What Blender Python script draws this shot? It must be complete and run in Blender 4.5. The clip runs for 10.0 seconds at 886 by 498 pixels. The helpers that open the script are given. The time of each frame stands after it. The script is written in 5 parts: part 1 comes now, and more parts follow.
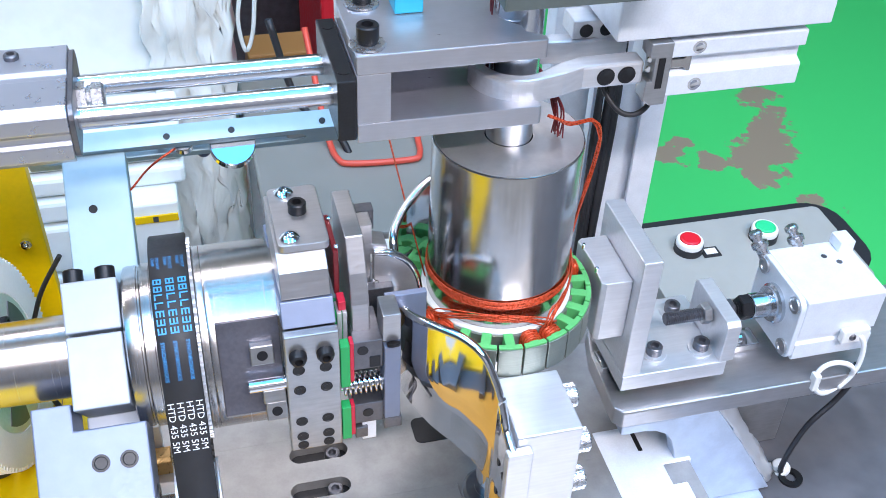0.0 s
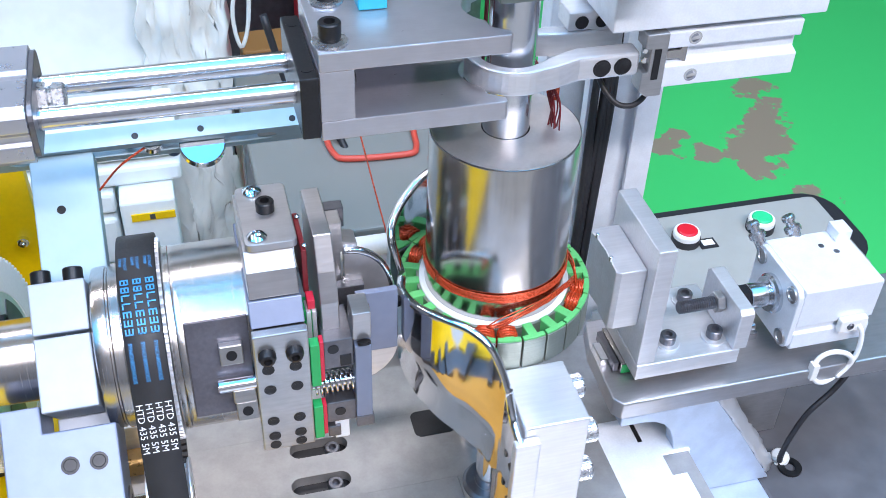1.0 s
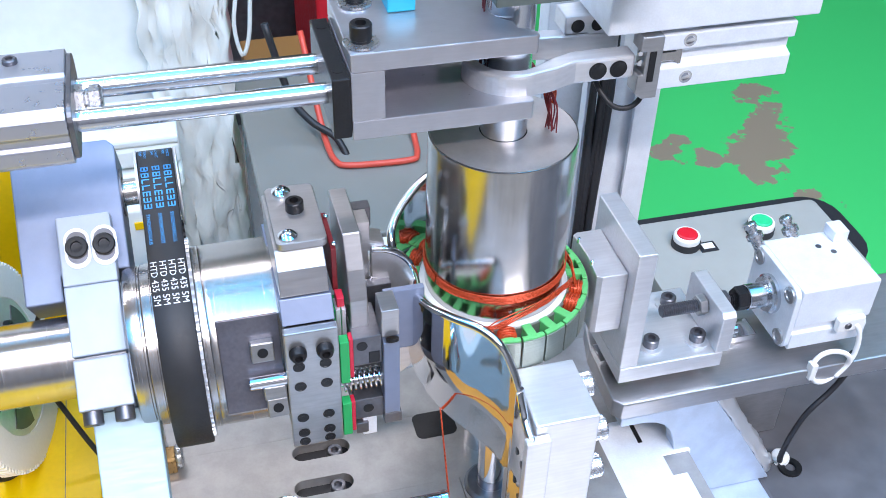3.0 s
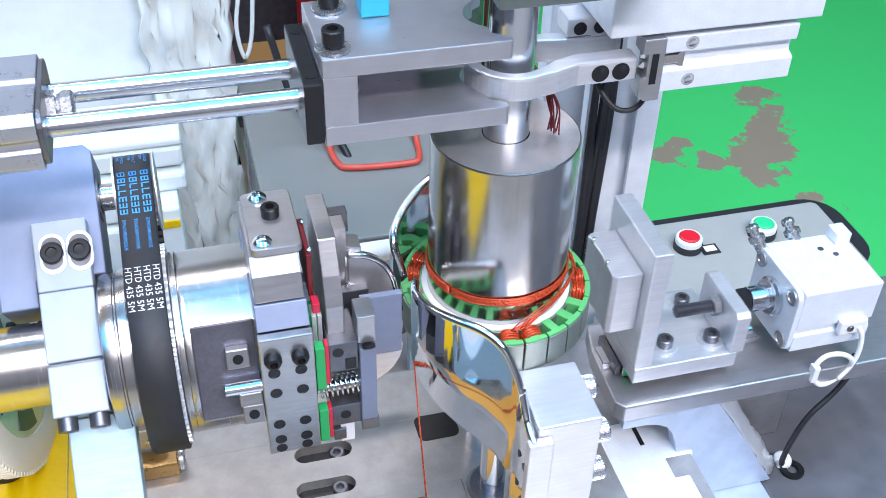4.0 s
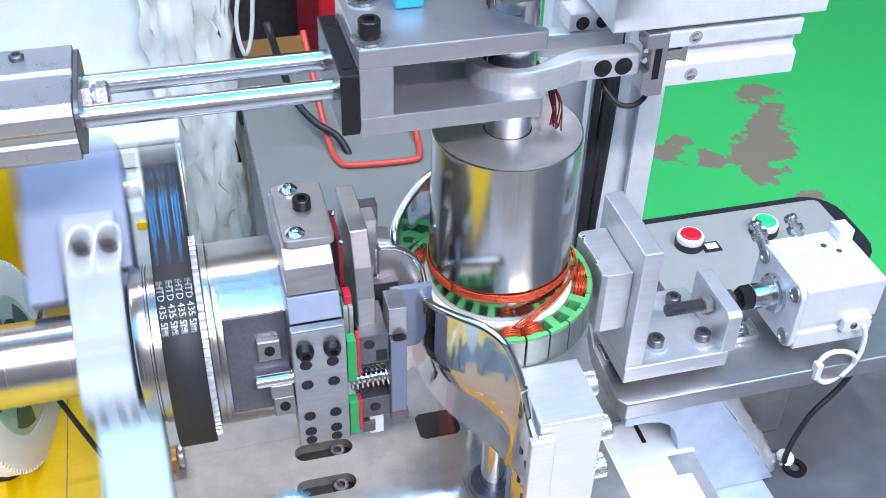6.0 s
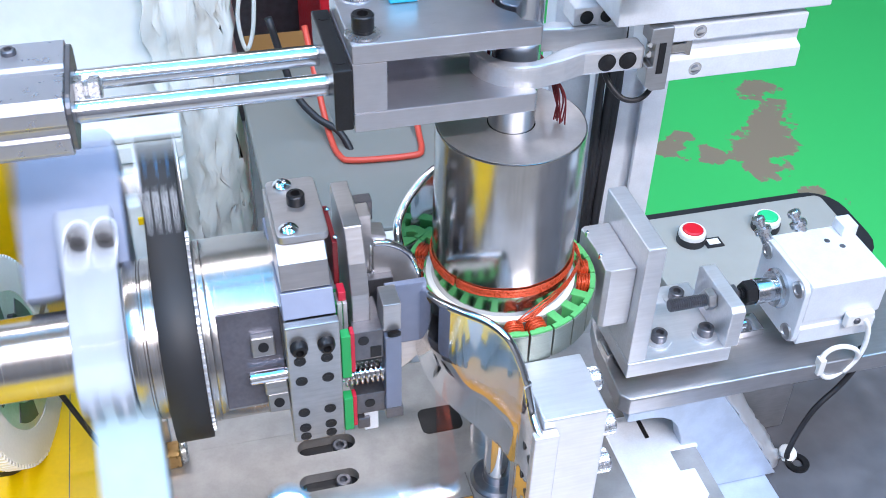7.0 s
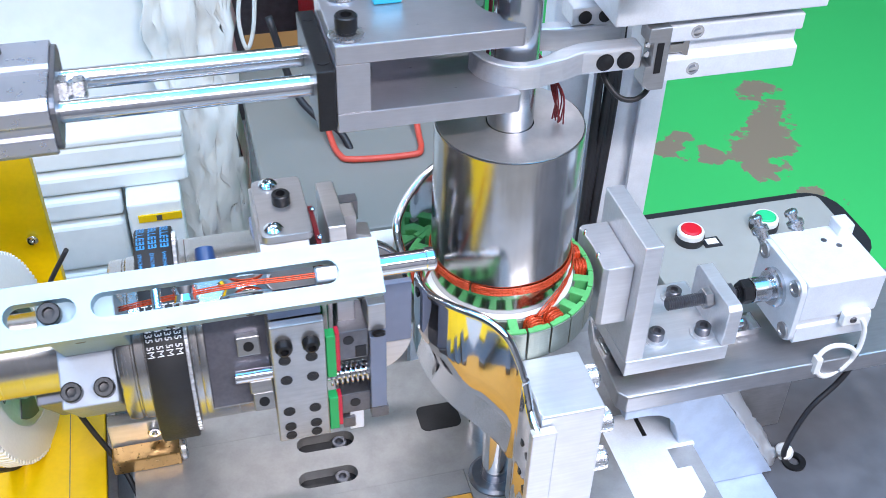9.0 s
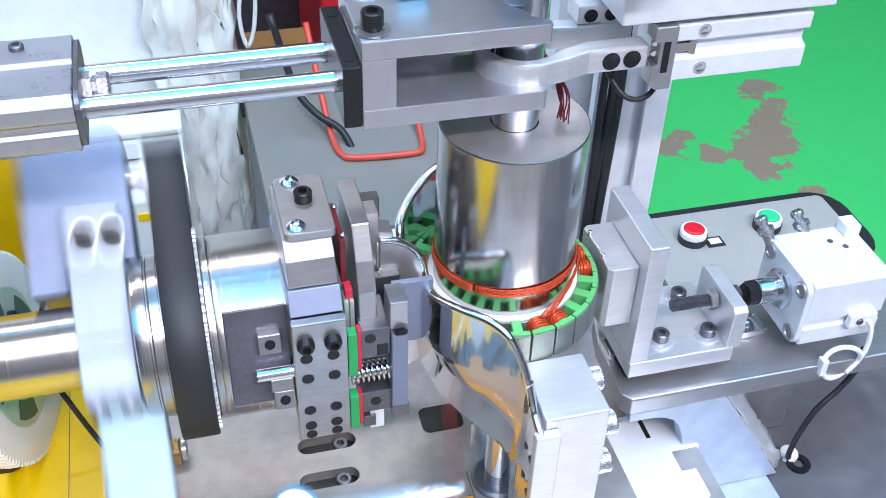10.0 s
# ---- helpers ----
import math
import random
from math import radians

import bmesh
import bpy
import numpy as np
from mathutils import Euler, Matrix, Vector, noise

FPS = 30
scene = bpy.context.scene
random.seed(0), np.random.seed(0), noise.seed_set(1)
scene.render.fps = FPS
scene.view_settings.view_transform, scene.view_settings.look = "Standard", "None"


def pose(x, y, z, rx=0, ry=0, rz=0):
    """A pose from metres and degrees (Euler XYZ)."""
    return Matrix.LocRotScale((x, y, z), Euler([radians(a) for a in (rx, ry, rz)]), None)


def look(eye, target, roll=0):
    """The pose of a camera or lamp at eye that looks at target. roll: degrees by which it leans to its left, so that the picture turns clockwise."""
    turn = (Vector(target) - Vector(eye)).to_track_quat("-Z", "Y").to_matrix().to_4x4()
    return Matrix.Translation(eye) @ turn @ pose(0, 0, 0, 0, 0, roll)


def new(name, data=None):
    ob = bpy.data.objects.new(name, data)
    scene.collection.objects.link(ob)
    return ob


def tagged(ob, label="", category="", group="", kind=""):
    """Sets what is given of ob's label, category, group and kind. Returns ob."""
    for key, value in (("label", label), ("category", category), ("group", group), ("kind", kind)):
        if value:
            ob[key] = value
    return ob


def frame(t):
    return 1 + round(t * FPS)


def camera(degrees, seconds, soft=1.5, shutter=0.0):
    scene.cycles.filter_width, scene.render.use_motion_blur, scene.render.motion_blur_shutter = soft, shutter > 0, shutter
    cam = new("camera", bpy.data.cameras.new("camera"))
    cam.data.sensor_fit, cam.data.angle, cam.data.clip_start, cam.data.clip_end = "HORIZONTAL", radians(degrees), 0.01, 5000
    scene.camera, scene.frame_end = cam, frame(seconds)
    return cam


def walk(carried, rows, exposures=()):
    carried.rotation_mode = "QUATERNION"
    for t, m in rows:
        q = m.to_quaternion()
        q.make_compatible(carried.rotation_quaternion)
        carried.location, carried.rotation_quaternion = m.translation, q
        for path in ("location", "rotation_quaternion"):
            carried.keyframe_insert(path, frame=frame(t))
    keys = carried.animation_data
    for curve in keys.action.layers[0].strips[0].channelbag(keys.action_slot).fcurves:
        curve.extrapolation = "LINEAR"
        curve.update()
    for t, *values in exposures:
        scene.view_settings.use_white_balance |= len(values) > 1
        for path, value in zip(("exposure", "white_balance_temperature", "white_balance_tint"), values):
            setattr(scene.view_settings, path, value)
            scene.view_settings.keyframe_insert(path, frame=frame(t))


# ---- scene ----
cam = camera(45, 10.0, 0.9, 0.6)
CAM = [
    (0, (-0.1596, -0.4429, 0.3854), (-0.027, 0.0193, -0.0061), 2.74),
    (0.5, (-0.16, -0.4418, 0.3853), (-0.0264, 0.0187, -0.0077), 2.48),
    (1, (-0.1603, -0.4435, 0.385), (-0.0264, 0.0163, -0.0087), 2.28),
    (1.5, (-0.1613, -0.447, 0.3871), (-0.027, 0.0132, -0.006), 2.13),
    (2, (-0.1602, -0.4501, 0.3884), (-0.0267, 0.0113, -0.0036), 1.86),
    (2.5, (-0.1599, -0.4504, 0.3862), (-0.0269, 0.0121, -0.0047), 1.74),
    (4, (-0.1607, -0.451, 0.3863), (-0.0286, 0.0135, -0.0025), 1.68),
    (4.5, (-0.1593, -0.4508, 0.3854), (-0.0275, 0.014, -0.0032), 1.62),
    (5, (-0.1605, -0.4497, 0.3851), (-0.0285, 0.0147, -0.0039), 1.60),
    (5.5, (-0.1603, -0.4493, 0.3842), (-0.0281, 0.015, -0.0048), 1.68),
    (7, (-0.1624, -0.4483, 0.3818), (-0.0308, 0.0144, -0.0093), 1.73),
    (7.5, (-0.1621, -0.4517, 0.3841), (-0.0309, 0.0106, -0.0076), 1.83),
    (8, (-0.1613, -0.4518, 0.3827), (-0.0301, 0.0107, -0.0088), 1.90),
    (8.5, (-0.1625, -0.452, 0.3825), (-0.031, 0.0106, -0.0087), 1.89),
    (9, (-0.1631, -0.452, 0.3836), (-0.0312, 0.0106, -0.0076), 1.91),
    (9.5, (-0.1627, -0.4469, 0.3821), (-0.0309, 0.0151, -0.0099), 2.05),
    (10, (-0.1635, -0.4458, 0.3808), (-0.0316, 0.0159, -0.0114), 2.05),
]
walk(cam, [(t, look(e, g, r)) for t, e, g, r in CAM])
scene.view_settings.exposure = 0.11

# ---- light: a hall with a pale blue translucent roof and rows of tube lamps ----
world = bpy.data.worlds.new("hall_air")
scene.world = world
world.use_nodes = True
world.node_tree.nodes["Background"].inputs[0].default_value = (0.66, 0.76, 1.0, 1)
world.node_tree.nodes["Background"].inputs[1].default_value = 0.22


def area_lamp(name, x, y, z, sx, sy, watts, color, target=None):
    d = bpy.data.lights.new(name, "AREA")
    d.shape, d.size, d.size_y, d.energy, d.color = "RECTANGLE", sx, sy, watts, color
    ob = new(name, d)
    ob.matrix_world = look((x, y, z), target or (x, y, z - 1))
    return ob


for lx, ly, sx, sy in ((-0.7, -0.9, 0.25, 2.4), (0.9, -0.9, 0.25, 2.4), (-0.3, 1.7, 2.4, 0.25), (0.5, -2.4, 2.4, 0.25), (-1.8, 1.0, 0.25, 2.4)):
    area_lamp("hall_tube_lamp", lx, ly, 2.6, sx, sy, 165 if ly < -2 else 30, (0.98, 0.925, 0.99))


# ---- materials ----
def mat(name, color, rough=0.5, metal=0.0, grain=0.0, scale=200.0, bump=0.0, stretch=(1, 1, 1), wear=0.0, spec=0.5,
        emit=0.0, coat=0.0, trans=0.0, island=0.0):
    m = bpy.data.materials.new(name)
    m.use_nodes = True
    nt = m.node_tree
    b = nt.nodes["Principled BSDF"]
    b.inputs["Base Color"].default_value = (*color, 1)
    b.inputs["Roughness"].default_value = rough
    b.inputs["Metallic"].default_value = metal
    b.inputs["Specular IOR Level"].default_value = spec
    b.inputs["Coat Weight"].default_value = coat
    b.inputs["Transmission Weight"].default_value = trans
    if emit:
        b.inputs["Emission Color"].default_value = (*color, 1)
        b.inputs["Emission Strength"].default_value = emit
    tc = nt.nodes.new("ShaderNodeTexCoord")
    mp = nt.nodes.new("ShaderNodeMapping")
    mp.inputs["Scale"].default_value = stretch
    nt.links.new(tc.outputs["Object"], mp.inputs["Vector"])
    n1 = nt.nodes.new("ShaderNodeTexNoise")
    n1.inputs["Scale"].default_value = scale
    n1.inputs["Detail"].default_value = 4
    nt.links.new(mp.outputs["Vector"], n1.inputs["Vector"])
    n2 = nt.nodes.new("ShaderNodeTexNoise")
    n2.inputs["Scale"].default_value = scale * 0.12
    n2.inputs["Detail"].default_value = 3
    nt.links.new(tc.outputs["Object"], n2.inputs["Vector"])
    if grain or wear:
        mix = nt.nodes.new("ShaderNodeMix")
        mix.data_type, mix.blend_type = "RGBA", "MULTIPLY"
        mix.inputs["Factor"].default_value = 1.0
        mix.inputs["A"].default_value = (*color, 1)
        r1 = nt.nodes.new("ShaderNodeMapRange")
        r1.inputs["From Min"].default_value, r1.inputs["From Max"].default_value = 0.3, 0.7
        r1.inputs["To Min"].default_value, r1.inputs["To Max"].default_value = 1 - grain, 1.0
        nt.links.new(n1.outputs["Fac"], r1.inputs["Value"])
        r2 = nt.nodes.new("ShaderNodeMapRange")
        r2.inputs["From Min"].default_value, r2.inputs["From Max"].default_value = 0.35, 0.65
        r2.inputs["To Min"].default_value, r2.inputs["To Max"].default_value = 1 - wear, 1.0
        nt.links.new(n2.outputs["Fac"], r2.inputs["Value"])
        mul = nt.nodes.new("ShaderNodeMath")
        mul.operation = "MULTIPLY"
        nt.links.new(r1.outputs["Result"], mul.inputs[0])
        nt.links.new(r2.outputs["Result"], mul.inputs[1])
        nt.links.new(mul.outputs["Value"], mix.inputs["B"])
        nt.links.new(mix.outputs["Result"], b.inputs["Base Color"])
        rr = nt.nodes.new("ShaderNodeMapRange")
        rr.inputs["To Min"].default_value = max(0.02, rough * (1 - 0.35))
        rr.inputs["To Max"].default_value = min(1.0, rough * 1.35)
        nt.links.new(n1.outputs["Fac"], rr.inputs["Value"])
        nt.links.new(rr.outputs["Result"], b.inputs["Roughness"])
    if bump:
        bp = nt.nodes.new("ShaderNodeBump")
        bp.inputs["Strength"].default_value = bump
        bp.inputs["Distance"].default_value = 0.0004
        nt.links.new(n1.outputs["Fac"], bp.inputs["Height"])
        nt.links.new(bp.outputs["Normal"], b.inputs["Normal"])
    return m


SILVER = mat("bright_knurled_steel", (0.62, 0.63, 0.66), 0.28, 0.9, 0.08, 600, 0.04)
FORK_ALU = mat("pale_milled_aluminium", (0.54, 0.54, 0.58), 0.33, 0.82, 0.06, 900, 0.03, (0.1, 1, 1), 0.06)
SOFT_CHROME = mat("hard_chromed_rod", (0.66, 0.68, 0.72), 0.2, 1.0, 0.04, 300, 0.0, (1, 1, 1), 0.05)
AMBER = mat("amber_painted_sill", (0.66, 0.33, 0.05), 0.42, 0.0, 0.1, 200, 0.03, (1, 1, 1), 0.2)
ALU = mat("brushed_aluminium", (0.76, 0.77, 0.80), 0.36, 0.62, 0.10, 500, 0.06, (0.08, 1, 1), 0.08)
ALU_PLATE = mat("milled_aluminium_plate", (0.52, 0.51, 0.52), 0.36, 0.85, 0.10, 600, 0.06, (0.1, 1, 1), 0.08)
GREY_ANOD = mat("grey_anodised_aluminium", (0.46, 0.47, 0.52), 0.30, 0.75, 0.03, 120, 0.0, (1, 1, 1), 0.06)
BLUE_ANOD = mat("blue_grey_anodised", (0.25, 0.29, 0.40), 0.48, 0.5, 0.05, 900, 0.04, (1, 1, 1), 0.06)
CLAMP_ALU = mat("clear_anodised_clamp", (0.42, 0.47, 0.55), 0.5, 0.3, 0.05, 700, 0.03, (1, 1, 1), 0.06)
LAPPED = mat("lapped_steel_face", (0.60, 0.58, 0.57), 0.42, 0.8, 0.08, 500, 0.04, (1, 1, 1), 0.14)
SKY_ANOD = mat("pale_blue_anodised", (0.52, 0.60, 0.73), 0.42, 0.3, 0.06, 700, 0.04, (1, 1, 1), 0.12)
ARM = mat("satin_aluminium", (0.38, 0.52, 0.60), 0.5, 0.25, 0.02, 700, 0.0, (0.1, 1, 1), 0.06)
ANOD = mat("silver_anodised_aluminium", (0.84, 0.88, 0.94), 0.42, 0.25, 0.06, 900, 0.05, (1, 1, 1), 0.06)
STEEL = mat("ground_steel", (0.53, 0.51, 0.495), 0.18, 1.0, 0.10, 700, 0.0, (1, 1, 0.05), 0.10)
TURNED = mat("turned_steel", (0.60, 0.58, 0.57), 0.24, 1.0, 0.10, 600, 0.05, (3, 0.05, 0.05), 0.08)
CHROME = mat("polished_chrome", (0.88, 0.88, 0.90), 0.06, 1.0, 0.04, 300, 0.0, (1, 1, 1), 0.05)
MILLED = mat("milled_steel", (0.52, 0.52, 0.53), 0.36, 0.9, 0.14, 700, 0.08, (0.1, 1, 1), 0.12)
HOUSING = mat("dark_blued_steel", (0.19, 0.185, 0.215), 0.36, 0.6, 0.16, 500, 0.06, (1, 1, 1), 0.2)
# dark steel parts; also the painted shade in wheel openings and clamp recesses
DARK = mat("dark_steel", (0.20, 0.20, 0.22), 0.38, 0.8, 0.16, 500, 0.06, (1, 1, 1), 0.2)
# black oxide screws and parts; also painted shade in holes, slots and pockets
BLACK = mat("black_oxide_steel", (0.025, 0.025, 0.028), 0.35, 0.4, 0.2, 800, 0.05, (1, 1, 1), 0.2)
RUBBER = mat("black_rubber_belt", (0.022, 0.022, 0.025), 0.55, 0.0, 0.2, 900, 0.1, (1, 1, 1), 0.2)
PRINT_BLUE = mat("blue_belt_print", (0.05, 0.35, 0.75), 0.5)
PRINT_WHITE = mat("white_belt_print", (0.85, 0.86, 0.88), 0.5)
GREEN = mat("green_slot_insulator", (0.13, 0.54, 0.17), 0.42, 0.0, 0.1, 600, 0.05, (1, 1, 1), 0.1)
GREEN_SEAL = mat("green_slide_seal", (0.02, 0.36, 0.10), 0.45)
RED_SEAL = mat("red_seal_plastic", (0.55, 0.02, 0.05), 0.4)
COPPER = mat("red_enamelled_copper", (0.74, 0.095, 0.03), 0.28, 0.35, 0.2, 900, 0.0, (1, 1, 1), 0.15)
LAM = mat("laminated_stator_steel", (0.34, 0.37, 0.32), 0.42, 0.75, 0.2, 300, 0.1, (0.2, 0.2, 12), 0.15)
WHITE = mat("white_nylon", (0.82, 0.82, 0.80), 0.5, 0.0, 0.05, 500, 0.03)
YELLOW = mat("yellow_painted_sheet", (0.85, 0.55, 0.0), 0.38, 0.0, 0.06, 300, 0.03, (1, 1, 1), 0.1)
DARK_RED = mat("dark_red_enamel", (0.20, 0.02, 0.025), 0.35, 0.2, 0.2, 800)
RED = mat("red_painted_sheet", (0.62, 0.015, 0.03), 0.45, 0.0, 0.1, 100)
RED_HOSE = mat("red_hose", (0.65, 0.08, 0.05), 0.4)
BLACK_CABLE = mat("black_cable", (0.02, 0.02, 0.024), 0.5, 0.0, 0.2, 400)
WHITE_CABLE = mat("white_cable", (0.85, 0.85, 0.84), 0.5)
RED_BTN = mat("red_button_plastic", (0.65, 0.015, 0.03), 0.3)
GREEN_BTN = mat("green_button_plastic", (0.03, 0.55, 0.22), 0.3)
TABLE = mat("bead_blasted_table_plate", (0.40, 0.39, 0.38), 0.42, 0.6, 0.08, 700, 0.06, (1, 1, 1), 0.14)
CREAM = mat("pale_painted_cabinet", (0.84, 0.90, 0.91), 0.45, 0.0, 0.05, 60, 0.0, (1, 1, 1), 0.1)


for m_ in (STEEL,):
    b_ = m_.node_tree.nodes["Principled BSDF"]
    b_.inputs["Anisotropic"].default_value = 0.6
    tg = m_.node_tree.nodes.new("ShaderNodeTangent")
    tg.direction_type, tg.axis = "RADIAL", "Z"
    m_.node_tree.links.new(tg.outputs["Tangent"], b_.inputs["Tangent"])


# ---- mesh helpers; all lengths in millimetres ----
def V(x, y, z):
    return Vector((x, y, z))


def box(bm, x0, x1, y0, y1, z0, z1, bev=0.6, m=None):
    b = bmesh.new()
    bmesh.ops.create_cube(b, size=1)
    for v in b.verts:
        v.co = V((x0 + x1) / 2 + v.co.x * (x1 - x0), (y0 + y1) / 2 + v.co.y * (y1 - y0), (z0 + z1) / 2 + v.co.z * (z1 - z0))
    if bev:
        bmesh.ops.bevel(b, geom=b.edges[:], offset=bev, segments=2, affect="EDGES", profile=0.5)
    if m is not None:
        b.transform(m)
    add(bm, b)
    return bm


def add(bm, b):
    vm = [bm.verts.new(v.co) for v in b.verts]
    b.verts.index_update()
    for f in b.faces:
        try:
            nf = bm.faces.new([vm[v.index] for v in f.verts])
            nf.smooth = f.smooth
        except ValueError:
            pass
    b.free()


def frame_to(d):
    return d.to_track_quat("Z", "Y").to_matrix().to_4x4()


def lathe(bm, profile, p=(0, 0, 0), axis=(0, 0, 1), seg=48, smooth=True):
    """profile: (radius, height) pairs along axis from p."""
    m = Matrix.Translation(Vector(p)) @ frame_to(Vector(axis))
    rings = []
    for r, h in profile:
        if r < 1e-6:
            rings.append([bm.verts.new(m @ V(0, 0, h))])
        else:
            rings.append([bm.verts.new(m @ V(r * math.cos(2 * math.pi * i / seg), r * math.sin(2 * math.pi * i / seg), h)) for i in range(seg)])
    for a, b in zip(rings, rings[1:]):
        for i in range(seg):
            j = (i + 1) % seg
            q = [a[i % len(a)], a[j % len(a)], b[j % len(b)], b[i % len(b)]]
            q = [v for k, v in enumerate(q) if v not in q[:k]]
            if len(q) > 2:
                f = bm.faces.new(q)
                f.smooth = smooth
    # crisp corners between the turned faces
    for k in range(1, len(rings) - 1):
        d0 = Vector(profile[k]) - Vector(profile[k - 1])
        d1 = Vector(profile[k + 1]) - Vector(profile[k])
        if smooth and len(rings[k]) > 1 and d0.length > 0 and d1.length > 0 and d0.angle(d1) > 0.5:
            for i in range(seg):
                e = bm.edges.get((rings[k][i], rings[k][(i + 1) % seg]))
                if e:
                    e.smooth = False
    return bm


def rod(bm, p0, p1, r, seg=24, bev=0.5, r1=None):
    p0, p1 = Vector(p0), Vector(p1)
    n = (p1 - p0).length
    r1 = r if r1 is None else r1
    b = min(bev, n * 0.3, r * 0.4)
    return lathe(bm, [(0, 0), (r - b, 0), (r, b), (r1, n - b), (r1 - b, n), (0, n)], p0, p1 - p0, seg)


def tube(bm, pts, r, seg=10, closed=False):
    """A round wire through the points."""
    pts = [Vector(p) for p in pts]
    n = len(pts)
    rings, up = [], V(0.13, 0.31, 1).normalized()
    for i, p in enumerate(pts):
        a = pts[(i - 1) % n] if closed or i else pts[0]
        b = pts[(i + 1) % n] if closed or i < n - 1 else pts[-1]
        d = (b - a).normalized()
        s = d.cross(up)
        if s.length < 0.05:
            s = d.cross(V(1, 0, 0))
        s.normalize()
        u = s.cross(d)
        up = u
        rings.append([bm.verts.new(p + (s * math.cos(2 * math.pi * k / seg) + u * math.sin(2 * math.pi * k / seg)) * r) for k in range(seg)])
    for i in range(n if closed else n - 1):
        a, b = rings[i], rings[(i + 1) % n]
        for k in range(seg):
            f = bm.faces.new([a[k], a[(k + 1) % seg], b[(k + 1) % seg], b[k]])
            f.smooth = True
    if not closed:
        bm.faces.new(rings[0][::-1])
        bm.faces.new(rings[-1])
    return bm


def smooth_path(pts, n=6):
    """Catmull-Rom through the points."""
    pts = [Vector(p) for p in pts]
    q = [pts[0] * 2 - pts[1]] + pts + [pts[-1] * 2 - pts[-2]]
    out = []
    for i in range(1, len(q) - 2):
        for k in range(n):
            t = k / n
            a, b, c, d = q[i - 1:i + 3]
            out.append(0.5 * ((2 * b) + (c - a) * t + (2 * a - 5 * b + 4 * c - d) * t * t + (3 * b - a - 3 * c + d) * t ** 3))
    return out + [pts[-1]]


def prism(bm, outline, h0, h1, m=None, bev=0.5):
    """An outline in the xy plane, pulled from h0 to h1 along z, then moved by m."""
    b = bmesh.new()
    f = b.faces.new([b.verts.new(V(x, y, h0)) for x, y in outline])
    r = bmesh.ops.extrude_face_region(b, geom=[f])
    for v in r["geom"]:
        if isinstance(v, bmesh.types.BMVert):
            v.co.z = h1
    bmesh.ops.recalc_face_normals(b, faces=b.faces[:])
    if bev:
        sharp = [e for e in b.edges if len(e.link_faces) == 2 and e.calc_face_angle(0) > 0.6]
        bmesh.ops.bevel(b, geom=sharp, offset=bev, segments=2, affect="EDGES", profile=0.5)
    if m is not None:
        b.transform(m)
    add(bm, b)
    return bm


def rounded(x0, x1, y0, y1, r, n=5):
    out = []
    for cx, cy, a0 in ((x1 - r, y1 - r, 0), (x0 + r, y1 - r, 90), (x0 + r, y0 + r, 180), (x1 - r, y0 + r, 270)):
        for k in range(n + 1):
            a = radians(a0 + 90 * k / n)
            out.append((cx + r * math.cos(a), cy + r * math.sin(a)))
    return out


def cap_screw(bm, p, axis, r=5.0, h=6.0, seg=20):
    """Socket cap screw head on p, with its hexagon recess."""
    axis = Vector(axis).normalized()
    lathe(bm, [(0, 0), (r, 0), (r, h - 0.6), (r - 0.6, h), (r * 0.52, h), (r * 0.48, h * 0.45), (0, h * 0.4)], p, axis, seg)
    return bm


XZ = Matrix(((1, 0, 0, 0), (0, 0, -1, 0), (0, 1, 0, 0), (0, 0, 0, 1)))  # outline in xz, height along -y
YZ = Matrix(((0, 0, 1, 0), (1, 0, 0, 0), (0, 1, 0, 0), (0, 0, 0, 1)))   # outline in yz, height along x


def thing(name, at, label, category, group="", kind=""):
    ob = new(name)
    ob.location = Vector(at) * 0.001
    ob.empty_display_size = 0.01
    return tagged(ob, label, category, group, kind)


def part(name, bm, material, parent, label="", at=None):
    """One mesh under a thing or a part; bm is in the machine's millimetres."""
    me = bpy.data.meshes.new(name)
    root = parent
    while root.parent:
        root = root.parent
    o = Vector(at) if at is not None else root.location * 1000
    bm.transform(Matrix.Scale(0.001, 4) @ Matrix.Translation(-o))
    bmesh.ops.recalc_face_normals(bm, faces=bm.faces[:])
    bm.to_mesh(me)
    bm.free()
    me.materials.append(material)
    ob = new(name, me)
    ob.parent = parent
    if label:
        tagged(ob, label)
    return ob


def solo(name, bm, material, at, label, category, group="", kind=""):
    """A thing that is a single mesh."""
    me = bpy.data.meshes.new(name)
    bm.transform(Matrix.Scale(0.001, 4) @ Matrix.Translation(-Vector(at)))
    bmesh.ops.recalc_face_normals(bm, faces=bm.faces[:])
    bm.to_mesh(me)
    bm.free()
    me.materials.append(material)
    ob = new(name, me)
    ob.location = Vector(at) * 0.001
    return tagged(ob, label, category, group, kind)


def B():
    return bmesh.new()


ZS = -30.0   # height of the winding spindle


